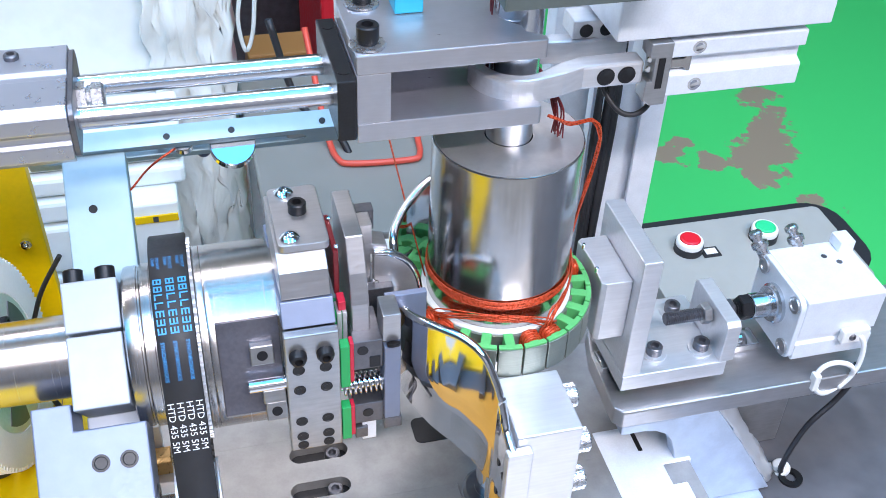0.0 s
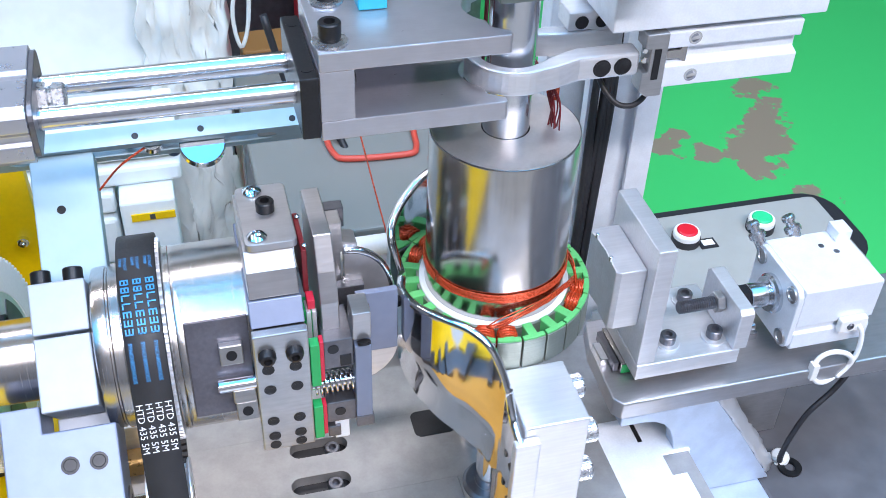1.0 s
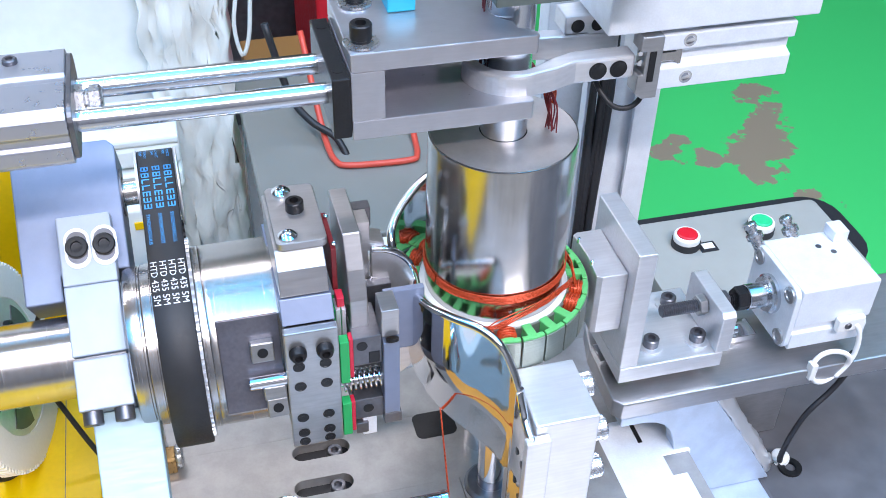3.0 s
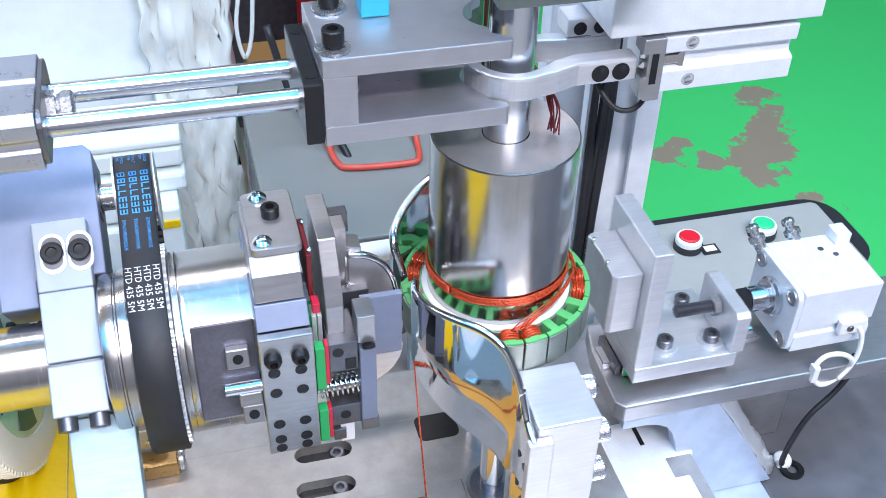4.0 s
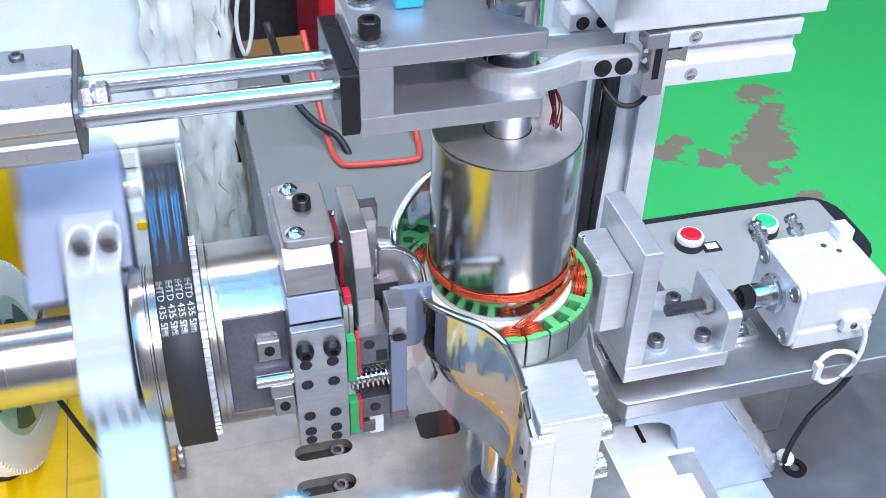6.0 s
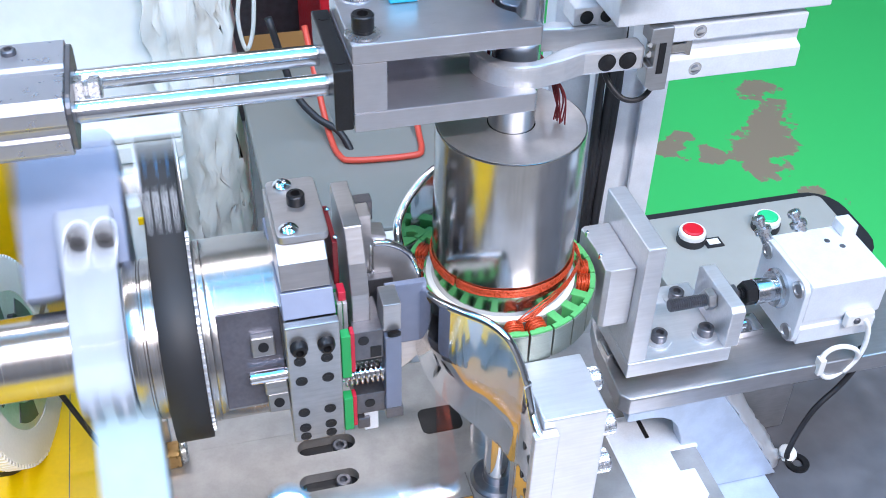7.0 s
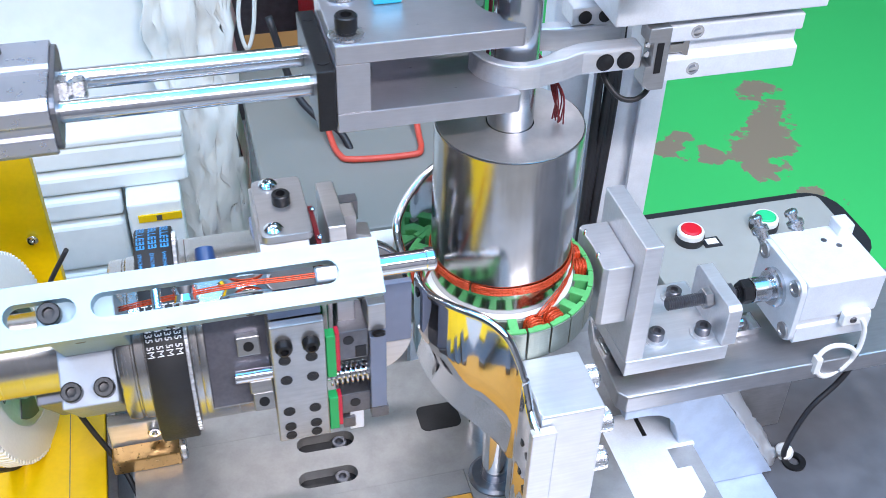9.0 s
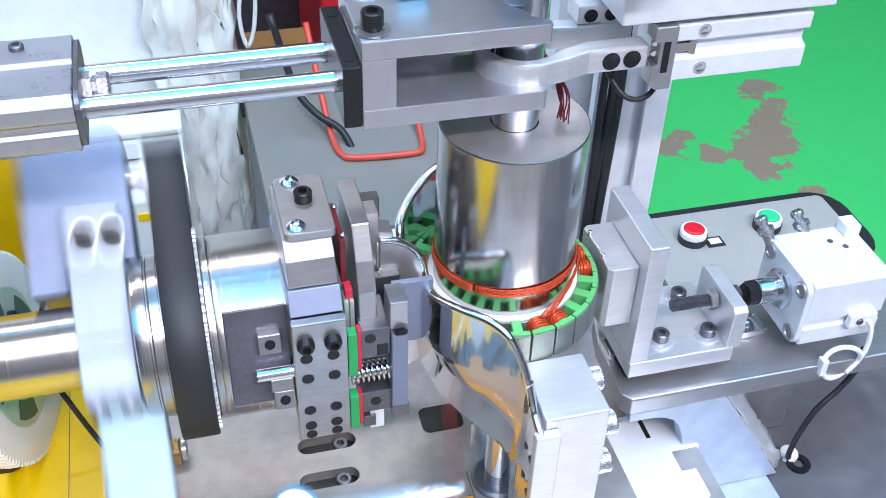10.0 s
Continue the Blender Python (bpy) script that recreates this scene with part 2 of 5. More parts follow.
# ---- setting ----
def floor_material():
    """Green floor paint with a few worn-through patches."""
    m = mat("green_floor_paint", (0.03, 0.42, 0.10), 0.42, 0.0, 0.0, 3.0)
    nt = m.node_tree
    b = nt.nodes["Principled BSDF"]
    tc = nt.nodes.new("ShaderNodeTexCoord")
    n = nt.nodes.new("ShaderNodeTexNoise")
    n.inputs["Scale"].default_value, n.inputs["Detail"].default_value, n.inputs["Roughness"].default_value = 14, 6, 0.62
    nt.links.new(tc.outputs["Object"], n.inputs["Vector"])
    last = None
    for x, y, r in ((1.094, 1.347, 0.05), (1.06, 1.29, 0.06), (1.03, 1.24, 0.06), (1.006, 1.19, 0.055), (1.134, 1.478, 0.045), (0.839, 1.288, 0.035), (0.93, 1.244, 0.03), (1.077, 1.083, 0.025), (0.885, 1.325, 0.012), (1.16, 1.42, 0.02)):
        d = nt.nodes.new("ShaderNodeVectorMath")
        d.operation = "DISTANCE"
        d.inputs[1].default_value = (x, y, 0)
        nt.links.new(tc.outputs["Object"], d.inputs[0])
        q = nt.nodes.new("ShaderNodeMath")
        q.operation = "SUBTRACT"
        nt.links.new(d.outputs["Value"], q.inputs[0])
        q.inputs[1].default_value = r
        if last is None:
            last = q
        else:
            k = nt.nodes.new("ShaderNodeMath")
            k.operation = "MINIMUM"
            nt.links.new(last.outputs[0], k.inputs[0])
            nt.links.new(q.outputs[0], k.inputs[1])
            last = k
    w = nt.nodes.new("ShaderNodeMath")
    w.operation = "MULTIPLY_ADD"
    nt.links.new(n.outputs["Fac"], w.inputs[0])
    w.inputs[1].default_value = 0.22
    nt.links.new(last.outputs[0], w.inputs[2])
    r = nt.nodes.new("ShaderNodeValToRGB")
    r.color_ramp.elements[0].position, r.color_ramp.elements[0].color = 0.108, (0.30, 0.24, 0.17, 1)
    r.color_ramp.elements[1].position, r.color_ramp.elements[1].color = 0.113, (0.06, 0.60, 0.15, 1)
    nt.links.new(w.outputs[0], r.inputs["Fac"])
    nt.links.new(r.outputs["Color"], b.inputs["Base Color"])
    return m


FLOOR_Z = -900
GREEN_FLOOR = floor_material()
GREY_FLOOR = mat("grey_concrete_floor", (0.34, 0.33, 0.31), 0.55, 0.0, 0.15, 30, 0.05, (1, 1, 1), 0.2)
WALL = mat("painted_hall_wall", (0.20, 0.20, 0.21), 0.7, 0.0, 0.05, 20)
ROOF = mat("grey_roof_sheet", (0.45, 0.45, 0.47), 0.7, 0.0, 0.05, 10)
SKYLIGHT = mat("blue_roof_light_sheet", (0.10, 0.46, 0.90), 0.5, emit=2.4)


def setting():
    solo("floor", box(B(), -5000, 560, -4000, 6000, FLOOR_Z - 40, FLOOR_Z, 0), GREY_FLOOR, (0, 0, FLOOR_Z),
         "grey concrete workshop floor", "floor", kind="structure")
    solo("floor_front", box(B(), 560, 5000, -4000, 600, FLOOR_Z - 40, FLOOR_Z, 0), GREY_FLOOR, (0, 0, FLOOR_Z),
         "grey concrete workshop floor", "floor", kind="structure")
    solo("floor_green", box(B(), 560, 5000, 600, 6000, FLOOR_Z - 40, FLOOR_Z, 0), GREEN_FLOOR, (0, 0, FLOOR_Z),
         "green painted floor with worn brown patches", "floor", kind="structure")
    solo("wall_north", box(B(), -5000, 5000, 6000, 6100, FLOOR_Z, 2800, 0), WALL, (0, 6000, FLOOR_Z), "pale painted hall wall", "wall", kind="structure")
    solo("wall_south", box(B(), -5000, 5000, -4100, -4000, FLOOR_Z, 2800, 0), WALL, (0, -4000, FLOOR_Z), "pale painted hall wall", "wall", kind="structure")
    solo("wall_east", box(B(), 5000, 5100, -4000, 6000, FLOOR_Z, 2800, 0), WALL, (5000, 0, FLOOR_Z), "pale painted hall wall", "wall", kind="structure")
    solo("wall_west", box(B(), -5100, -5000, -4000, 6000, FLOOR_Z, 2800, 0), WALL, (-5000, 0, FLOOR_Z), "pale painted hall wall", "wall", kind="structure")
    solo("ceiling", box(B(), -5000, 5000, -4000, 6000, 2800, 2850, 0), ROOF, (0, 0, 2800), "grey roof sheeting", "ceiling", kind="structure")
    solo("ceiling_skylight", box(B(), -3000, 3000, -2300, 1100, 2770, 2790, 0), SKYLIGHT, (0, 0, 2770), "translucent blue roof light strip", "skylight", kind="structure")


setting()

def slotted(bm, x0, x1, y0, y1, h0, h1, slots, m=None):
    """A plate with stadium holes (xa, xb, r) on the line y = 0."""
    xs = {x0, x1}
    for xa, xb, r in slots:
        for k in range(9):
            c = r * math.cos(math.pi * k / 16)
            xs |= {round(xa + r - c, 4), round(xb - r + c, 4)}
    xs = sorted(xs)

    def half(x):
        for xa, xb, r in slots:
            if xa - 1e-6 <= x <= xb + 1e-6:
                d = xa + r - x if x < xa + r else x - (xb - r) if x > xb - r else 0
                return math.sqrt(max(r * r - d * d, 0))
        return 0.0
    b = bmesh.new()
    for sgn, edge in ((1, y1), (-1, y0)):
        for xa, xb in zip(xs, xs[1:]):
            ya, yb = half(xa) * sgn, half(xb) * sgn
            for h in (h0, h1):
                b.faces.new([b.verts.new(V(*p)) for p in ((xa, ya, h), (xb, yb, h), (xb, edge, h), (xa, edge, h))])
            b.faces.new([b.verts.new(V(*p)) for p in ((xa, edge, h0), (xb, edge, h0), (xb, edge, h1), (xa, edge, h1))])
            if ya or yb:
                b.faces.new([b.verts.new(V(*p)) for p in ((xa, ya, h0), (xb, yb, h0), (xb, yb, h1), (xa, ya, h1))])
    for x in (x0, x1):
        b.faces.new([b.verts.new(V(*p)) for p in ((x, y0, h0), (x, y1, h0), (x, y1, h1), (x, y0, h1))])
    bmesh.ops.remove_doubles(b, verts=b.verts[:], dist=0.002)
    bmesh.ops.recalc_face_normals(b, faces=b.faces[:])
    if m is not None:
        b.transform(m)
    add(bm, b)
    return bm


def gear_outline(r0, r1, n):
    out = []
    for i in range(n):
        for f, r in ((0.05, r0), (0.3, r0), (0.45, r1), (0.8, r1)):
            a = 2 * math.pi * (i + f) / n
            out.append((r * math.cos(a), r * math.sin(a)))
    return out


def shell(bm, plan, tops, bottoms, thick):
    """A curved upright sheet over a plan curve, with its own top and bottom edge; rounded top."""
    n = len(plan)
    rows = []
    for i in range(n):
        a, b = Vector(plan[max(i - 1, 0)]), Vector(plan[min(i + 1, n - 1)])
        d = (b - a).normalized()
        nrm = Vector((d.y, -d.x)) * (thick / 2)
        p = Vector(plan[i])
        zt, zb = tops[i], bottoms[i]
        r = thick / 2
        sec = [(p + nrm, zb), (p + nrm, (zt + zb) / 2), (p + nrm, zt - r - 0.7), (p + nrm, zt - r), (p + nrm * 0.7, zt - 0.3 * r), (p, zt), (p - nrm * 0.7, zt - 0.3 * r), (p - nrm, zt - r), (p - nrm, zt - r - 0.7), (p - nrm, (zt + zb) / 2), (p - nrm, zb)]
        rows.append([bm.verts.new(V(q.x, q.y, z)) for q, z in sec])
    for a, b in zip(rows, rows[1:]):
        for k in range(len(a)):
            j = (k + 1) % len(a)
            f = bm.faces.new([a[k], a[j], b[j], b[k]])
            f.smooth = k != len(a) - 1
    bm.faces.new(rows[0])
    bm.faces.new(rows[-1][::-1])
    return bm


def spread(keys, n):
    """Even samples of a smooth line through the keys (tuples)."""
    pts = [Vector((*k, 0.0, 0.0)[:4]) for k in keys]
    q = [pts[0] * 2 - pts[1]] + pts + [pts[-1] * 2 - pts[-2]]
    out = []
    for i in range(1, len(q) - 2):
        for k in range(n):
            t = k / n
            a, b, c, d = q[i - 1:i + 3]
            out.append(0.5 * ((2 * b) + (c - a) * t + (2 * a - 5 * b + 4 * c - d) * t * t + (3 * b - a - 3 * c + d) * t ** 3))
    return out + [pts[-1]]


# ---- the stator on its mandrel, which turns ----
TEETH = 24


def polar(r, deg, z):
    return V(r * math.cos(radians(deg)), r * math.sin(radians(deg)), z)


def stator_unit():
    ob = thing("stator_mandrel", (0, 0, -41), "steel mandrel holding a slotted stator with green insulators, red coils", "winding mandrel")
    part("sleeve", lathe(B(), [(12.6, 74), (12.6, 81.6), (13, 82), (39.0, 82), (39.4, 82), (39.85, 81.8), (40, 81.4), (40, 80.9), (40, 60), (40, -19), (40, -19.6), (39.4, -20.6), (0, -20.6)], seg=128), STEEL, ob, "brushed steel cylinder")
    part("sleeve_top", lathe(B(), [(12.7, 81.8), (12.7, 82.25), (39.1, 82.25), (39.2, 81.8)], seg=96), LAPPED, ob, "lapped steel end face")
    part("shaft", rod(B(), (0, 0, 66), (0, 0, 260), 12.2, 48), SOFT_CHROME, ob)
    part("base_disc", lathe(B(), [(40.1, -19.0), (42.8, -19.0), (43.4, -19.5), (43.4, -22), (40.1, -22)], seg=96), WHITE, ob, "white nylon spacer disc")
    part("stator_core", lathe(B(), [(0, -20.5), (45, -20.5), (45, -40), (0, -40)], seg=72), LAM, ob)
    half = math.pi / TEETH * 0.925
    for i in range(TEETH):
        a = 2 * math.pi * (i + 0.5) / TEETH
        m = Matrix.Rotation(a, 4, "Z")
        bm = B()
        out = [(56 * math.cos(t), 56 * math.sin(t)) for t in (-half, -half / 2, 0, half / 2, half)]
        inn = [(53 * math.cos(t), 53 * math.sin(t)) for t in (half, 0, -half)]
        prism(bm, out + inn, -41, -20.8, m, 0.35)
        box(bm, 44, 53.4, -2.4, 2.4, -40, -22, 0, m)
        t = part("tooth", bm, LAM, ob)
        g = B()
        box(g, 43.5, 53, -2.8, 2.8, -40.4, -19.4, 0.6, m)
        gout = [(55.4 * math.cos(u), 55.4 * math.sin(u)) for u in (-half, 0, half)]
        ginn = [(52.4 * math.cos(u), 52.4 * math.sin(u)) for u in (half, 0, -half)]
        prism(g, gout + ginn, -21.0, -19.4, m, 0.4)
        part("insulator", g, GREEN, t, "green slot insulator")
    # wound teeth: angle of each coil at the clip's start
    rnd = random.Random(4)
    for deg in (-82.5, -67.5, 7.5, -157.5, -142.5, 82.5, 97.5):
        m = Matrix.Rotation(radians(deg), 4, "Z")
        bm = B()
        pts = []
        turns = 15
        for k in range(turns * 12 + 1):
            u = 2 * math.pi * k / 12
            lay = k / (turns * 12)
            x = 44.6 + 7.0 * (1 - abs(1 - 2 * ((lay * 2) % 1)))
            w = 4.3 + 1.1 * lay + rnd.uniform(-0.15, 0.15)
            zz = 11.4 + 1.3 * lay + rnd.uniform(-0.2, 0.2)
            c, s = math.cos(u), math.sin(u)
            pts.append(m @ V(x + rnd.uniform(-0.2, 0.2), w * math.copysign(abs(c) ** 0.5, c), -30 + zz * math.copysign(abs(s) ** 0.5, s)))
        tube(bm, pts, 0.55, 5)
        core = B()
        box(core, 44.4, 52, -4.3, 4.3, -41, -18.8, 1.0, m)
        add(bm, core)
        part("coil", bm, COPPER, ob, "red enamelled copper coil")
    # lead wires laid round the foot of the sleeve
    bm = B()
    for k in range(9):
        a0, a1 = -146 + rnd.uniform(-5, 5), -70 + rnd.uniform(-6, 6)
        pts = [polar(47 + rnd.uniform(-1, 1), a0 - 6, -17)]
        for j in range(13):
            f = j / 12
            r = 42.0 + 4.2 * abs(2 * f - 1) ** 2 + rnd.uniform(-0.25, 0.25)
            pts.append(polar(r, a0 + (a1 - a0) * f, -12 + k * 0.55 - 5 * abs(2 * f - 1) ** 3))
        pts.append(polar(47, a1 + 5, -17.5))
        tube(bm, smooth_path(pts, 3), 0.42, 5)
    tagged(part("lead_wire", bm, COPPER, ob, "crossing red lead wires"), kind="stuff")
    bm = B()
    for k in range(8):
        a0, a1 = -62 + rnd.uniform(-4, 4), 5 + rnd.uniform(-4, 4)
        pts = [polar(48, a0 - 8, -17)]
        for j in range(13):
            f = j / 12
            pts.append(polar(42.2 + 3.2 * abs(2 * f - 1) ** 2 + rnd.uniform(-0.25, 0.25), a0 + (a1 - a0) * f, -12.5 + k * 0.7 + 4 * f))
        pts.append(polar(48, a1 + 3, -16))
        tube(bm, smooth_path(pts, 3), 0.42, 5)
    tagged(part("lead_wire", bm, COPPER, ob, "red lead wires from coil to coil"), kind="stuff")
    # added ring of wires, standing in for the copper's reflection in the sleeve
    bm = B()
    for k in range(8):
        z0 = -5.2 + 0.66 * k
        pts = [polar(40.6 + rnd.uniform(0, 0.5), -205 + 358 * j / 30, z0 + rnd.uniform(-0.25, 0.25) + 1.2 * math.sin(j / 30 * 6.28)) for j in range(31)]
        tube(bm, smooth_path(pts, 2), 0.42, 5)
    tagged(part("lead_wire", bm, COPPER, ob, "red wire ring in place of the copper reflection on the sleeve"), kind="stuff")
    # loose bundle from the shaft down the side of the sleeve
    bm = B()
    for k in range(9):
        j = lambda s: V(rnd.uniform(-s, s), rnd.uniform(-s, s), rnd.uniform(-s, s))
        pts = [V(15, -16, 101) + j(0.8), V(28, -13, 93) + j(0.9), polar(42, -10, 90) + j(0.9), polar(47.5, -8, 84) + j(1.2), polar(49, -6, 68) + j(1.3),
               polar(46, -5, 45) + j(1.3), polar(43.5, -2, 20) + j(0.8), polar(42.5, 1, -4) + j(0.6), polar(47, 5, -17) + j(0.5)]
        tube(bm, smooth_path(pts, 4), 0.42, 5)
    tagged(part("loose_wire", bm, COPPER, ob, "loose bundle of red wires"), kind="stuff")
    return ob


STATOR = stator_unit()


def spindle_post():
    ob = thing("lower_spindle", (0, 0, -161), "chrome lower spindle post rising from a dark bearing", "spindle post")
    part("post", rod(B(), (0, 0, -178), (0, 0, -42), 12.4, 40), CHROME, ob)
    part("guide_rod", rod(B(), (-5.5, -38, -160), (-5.5, -38, -92), 9.2, 40), CHROME, ob, "bright guide rod")
    part("bearing_ring", lathe(B(), [(9.4, 0), (15, 0), (17, -1.5), (17, -3), (9.4, -3)], (-5.5, -38, -158), seg=48), DARK, ob)
    return ob


spindle_post()


# ---- winding head, sliding along x ----
def head():
    ob = thing("winding_head", (-156, 0, ZS), "turned steel winding head with toothed pulley and wire guide slides", "winding head")
    ax = ((0, 0, ZS), (1, 0, 0))
    bm = lathe(B(), [(0, -174.6), (47.5, -174.6), (50.3, -174), (50.6, -172), (50.6, -170.6), (50.2, -170.2), (50.4, -169.6), (50.4, -167), (0, -167)], *ax, 128)
    edge = [radians(199 + (358.8 - 67) * k / 120) for k in range(123) if 199 + (358.8 - 67) * k / 120 <= 491.2]
    ring = [[bm.verts.new(V(x, 50.4 * math.cos(a), ZS + 50.4 * math.sin(a))) for a in edge] for x in (-167, -131)]
    for k in range(len(edge) - 1):
        f = bm.faces.new([ring[0][k], ring[0][k + 1], ring[1][k + 1], ring[1][k]])
        f.smooth = True
    flat = [[bm.verts.new(v.co) for v in (r[0], r[-1])] for r in ring]
    bm.faces.new([flat[0][0], flat[0][1], flat[1][1], flat[1][0]])
    part("barrel", bm, TURNED, ob, "turned steel barrel")
    FL = Matrix.Translation((0, 0, ZS)) @ Matrix.Rotation(radians(-17), 4, "X")
    bm = B()
    prism(bm, gear_outline(53.0, 55.6, 72), -195.4, -174.6, Matrix.Translation((0, 0, ZS)) @ YZ, 0)
    part("drive_pulley", bm, ALU, ob, "aluminium toothed pulley")
    part("collar", lathe(B(), [(0, -212), (41, -212), (43.4, -211), (44, -209), (44, -204.2), (43, -203.8), (43, -203), (44, -202.6), (44.6, -202), (44.6, -197.5), (43.6, -197.2), (43.6, -196.6), (45, -196.2), (45, -195.5), (0, -195.5)], *ax, 96), TURNED, ob)
    part("housing", box(B(), -166.8, -134.8, -43.2, -38, -27.5, 27.5, 0.5, FL), HOUSING, ob, "dark blued steel flat")
    for x0, x1, z0, z1, y in ((-151, -139, 3, 14, -49), (-146, -135, -30, -19, -50)):
        t = part("stop_block", box(B(), x0, x1, y, -43, z0, z1, 0.6, FL), MILLED, ob)
        part("socket", lathe(B(), [(0, 0), (2.8, 0), (2.8, 0.4), (0, 0.4)], FL @ V((x0 + x1) / 2, y, (z0 + z1) / 2), FL.to_3x3() @ V(0, -1, 0), 16), BLACK, t)
    part("push_rod", rod(B(), FL @ V(-154, -48, -9), FL @ V(-134, -48, -9), 3.6), CHROME, ob)
    part("rod_holder", box(B(), -147, -135, -51, -43, -19, -11, 0.8, FL), MILLED, ob)
    # end blocks round the nose
    part("upper_block", prism(B(), [(-27, 44.6), (-36, 38), (-41, 25), (-20, 20), (22, 20), (22, 44.6)], -133, -108, YZ), ALU_PLATE, ob)
    part("shoulder_block", prism(B(), [(-41.3, 24), (-49, 12.6), (-20, 0), (30, 0), (30, 19.6), (-20, 19.6)], -134, -107, YZ), BLUE_ANOD, ob)
    part("nose_block", prism(B(), [(-48, 10), (-48, -72), (-30, -80), (30, -80), (46, -50), (46, 0), (-20, -1)], -133, -107, YZ), DARK, ob)
    fb = part("front_block", box(B(), -134.5, -106.5, -55, -49.2, -73, 12.2, 0.8), MILLED, ob, "milled steel block with countersunk screws")
    for x in (-128, -114):
        part("cap_screw", lathe(B(), [(0, 0), (4.6, 0), (4.6, 2.6), (3.6, 4.6), (2.2, 5.0), (2.0, 2.4), (0, 2.2)], (x, -55, -1), (0, -1, 0), 24), BLACK, fb, "black domed socket screw")
    for z, r in ((-11.5, 3.2), (-26, 3.2), (-50, 3.2), (-62, 3.2), (-69, 3.0)):
        for x in (-128, -114):
            bm = lathe(B(), [(r, 0), (r, 0.35), (r * 0.82, 0.35), (r * 0.78, 0.2), (r * 0.45, 0.2), (r * 0.4, 0.1), (0, 0.1)], (x, -55, z), (0, -1, 0), 24)
            part("screw", bm, BLACK, fb)
    tp = part("top_plate", prism(B(), rounded(-131.5, -105.5, -29, 21, 3.5), 45, 49.5), ALU_PLATE, ob, "bright plate with rounded corners")
    for p in ((-123, 15, 49.5), (-125, -23, 49.5)):
        part("button_screw", lathe(B(), [(5.2, 0), (5.0, 1.2), (3.8, 2.4), (2.4, 2.9), (2.1, 1.4), (0, 1.2)], p, (0, 0, 1), 28), CHROME, tp, "bright button-head screw")
    part("cap_screw", cap_screw(B(), (-118, -1, 49.5), (0, 0, 1), 4.8, 6), BLACK, tp, "black socket cap screw")
    # slides in front of the nose
    part("red_wiper", box(B(), -104, -100, -38, -30, 10, 16, 0.5), RED_SEAL, ob, "red slide wiper")
    part("red_wiper", box(B(), -104.4, -101.6, -29, 3, 14, 42, 0.5), DARK_RED, ob, "red slide wiper")
    part("seal", box(B(), -106, -99.5, -38, -26, -12, 9, 0.5), GREEN_SEAL, ob, "green slide seal")
    part("guide_rail", box(B(), -105, -102.6, -40, -30, -10, 10, 0.3), ALU, ob)
    part("guide_rail", box(B(), -102, -99.8, -40, -30, -10, 10, 0.3), ALU, ob)
    part("slide_plate", prism(B(), [(16, 47), (-24, 47), (-34, 30), (-40, 14), (-40, -12), (16, -12)], -97.5, -88, YZ, 0.6), ALU_PLATE, ob)
    for p in ((-102.2, -2, 43), (-102.2, -26, 43)):
        part("small_screw", cap_screw(B(), p, (0, 0, 1), 1.4, 1.2, 12), CHROME, ob)
    part("seal", box(B(), -106, -101, -53.5, -47, -31, -1, 0.5), GREEN_SEAL, ob, "green slide seal")
    part("seal", box(B(), -106, -101, -53.5, -47, -72, -47, 0.5), GREEN_SEAL, ob, "green slide seal")
    part("red_wiper", box(B(), -101, -98.8, -53, -47, -28, 0, 0.4), RED_SEAL, ob, "red slide wiper")
    part("red_wiper", box(B(), -101, -98.8, -53, -47, -70, -47, 0.4), RED_SEAL, ob, "red slide wiper")
    s1 = part("slide_block", box(B(), -98.6, -82.6, -49, -22, -24, -4, 0.6), DARK, ob)
    part("socket", lathe(B(), [(0, 0), (3, 0), (3, 0.4), (0, 0.4)], (-93.5, -49, -10), (0, -1, 0), 16), BLACK, s1)
    part("socket_recess", box(B(), -90, -84, -49.5, -47, -23, -15, 0.4), BLACK, s1)
    s2 = part("slide_block", box(B(), -98.6, -76, -49, -22, -66, -51, 0.6), DARK, ob)
    part("socket", lathe(B(), [(0, 0), (3, 0), (3, 0.4), (0, 0.4)], (-91, -49, -58), (0, -1, 0), 16), BLACK, s2)
    part("stop_tab", box(B(), -94, -86, -47, -44, -82, -66, 0.4), ANOD, ob)
    part("clip", box(B(), -98, -91, -49, -44, -78, -70, 0.6), DARK, ob)
    part("spring_rod", rod(B(), (-106, -46, -37), (-80, -46, -37), 3.0), CHROME, ob)
    pts = [V(-105 + 22.4 * k / 120, -46 + 5.4 * math.cos(2 * math.pi * k / 15), -37 + 5.4 * math.sin(2 * math.pi * k / 15)) for k in range(121)]
    part("spring", tube(B(), pts, 0.75, 8), CHROME, ob, "bright coil spring")
    ep = part("end_stop", box(B(), -82.4, -73.6, -52, -40, -62, -8, 0.6), BLUE_ANOD, ob, "blue-grey end stop plate")
    part("stop_foot", box(B(), -82.4, -72.6, -52, -40, -70, -62.3, 0.4), DARK, ep)
    part("stop_head", box(B(), -83, -73.4, -50, -34, -5, 13, 0.6), ALU_PLATE, ep)
    part("stop_screw", lathe(B(), [(0, 0), (3.6, 0), (3.6, 1.5), (0, 1.5)], (-77.5, -51, -5.6), (0, -0.5, -1), 16), BLACK, ep)
    # guide fin and plates that lead the wire into the slot
    part("fin_bracket", prism(B(), [(-88, 40), (-80, 40), (-80, 27), (-72, 25), (-72, 20), (-81, 20), (-81, -4), (-88, -4)], -4, 8, XZ, 0.5), ALU_PLATE, ob)
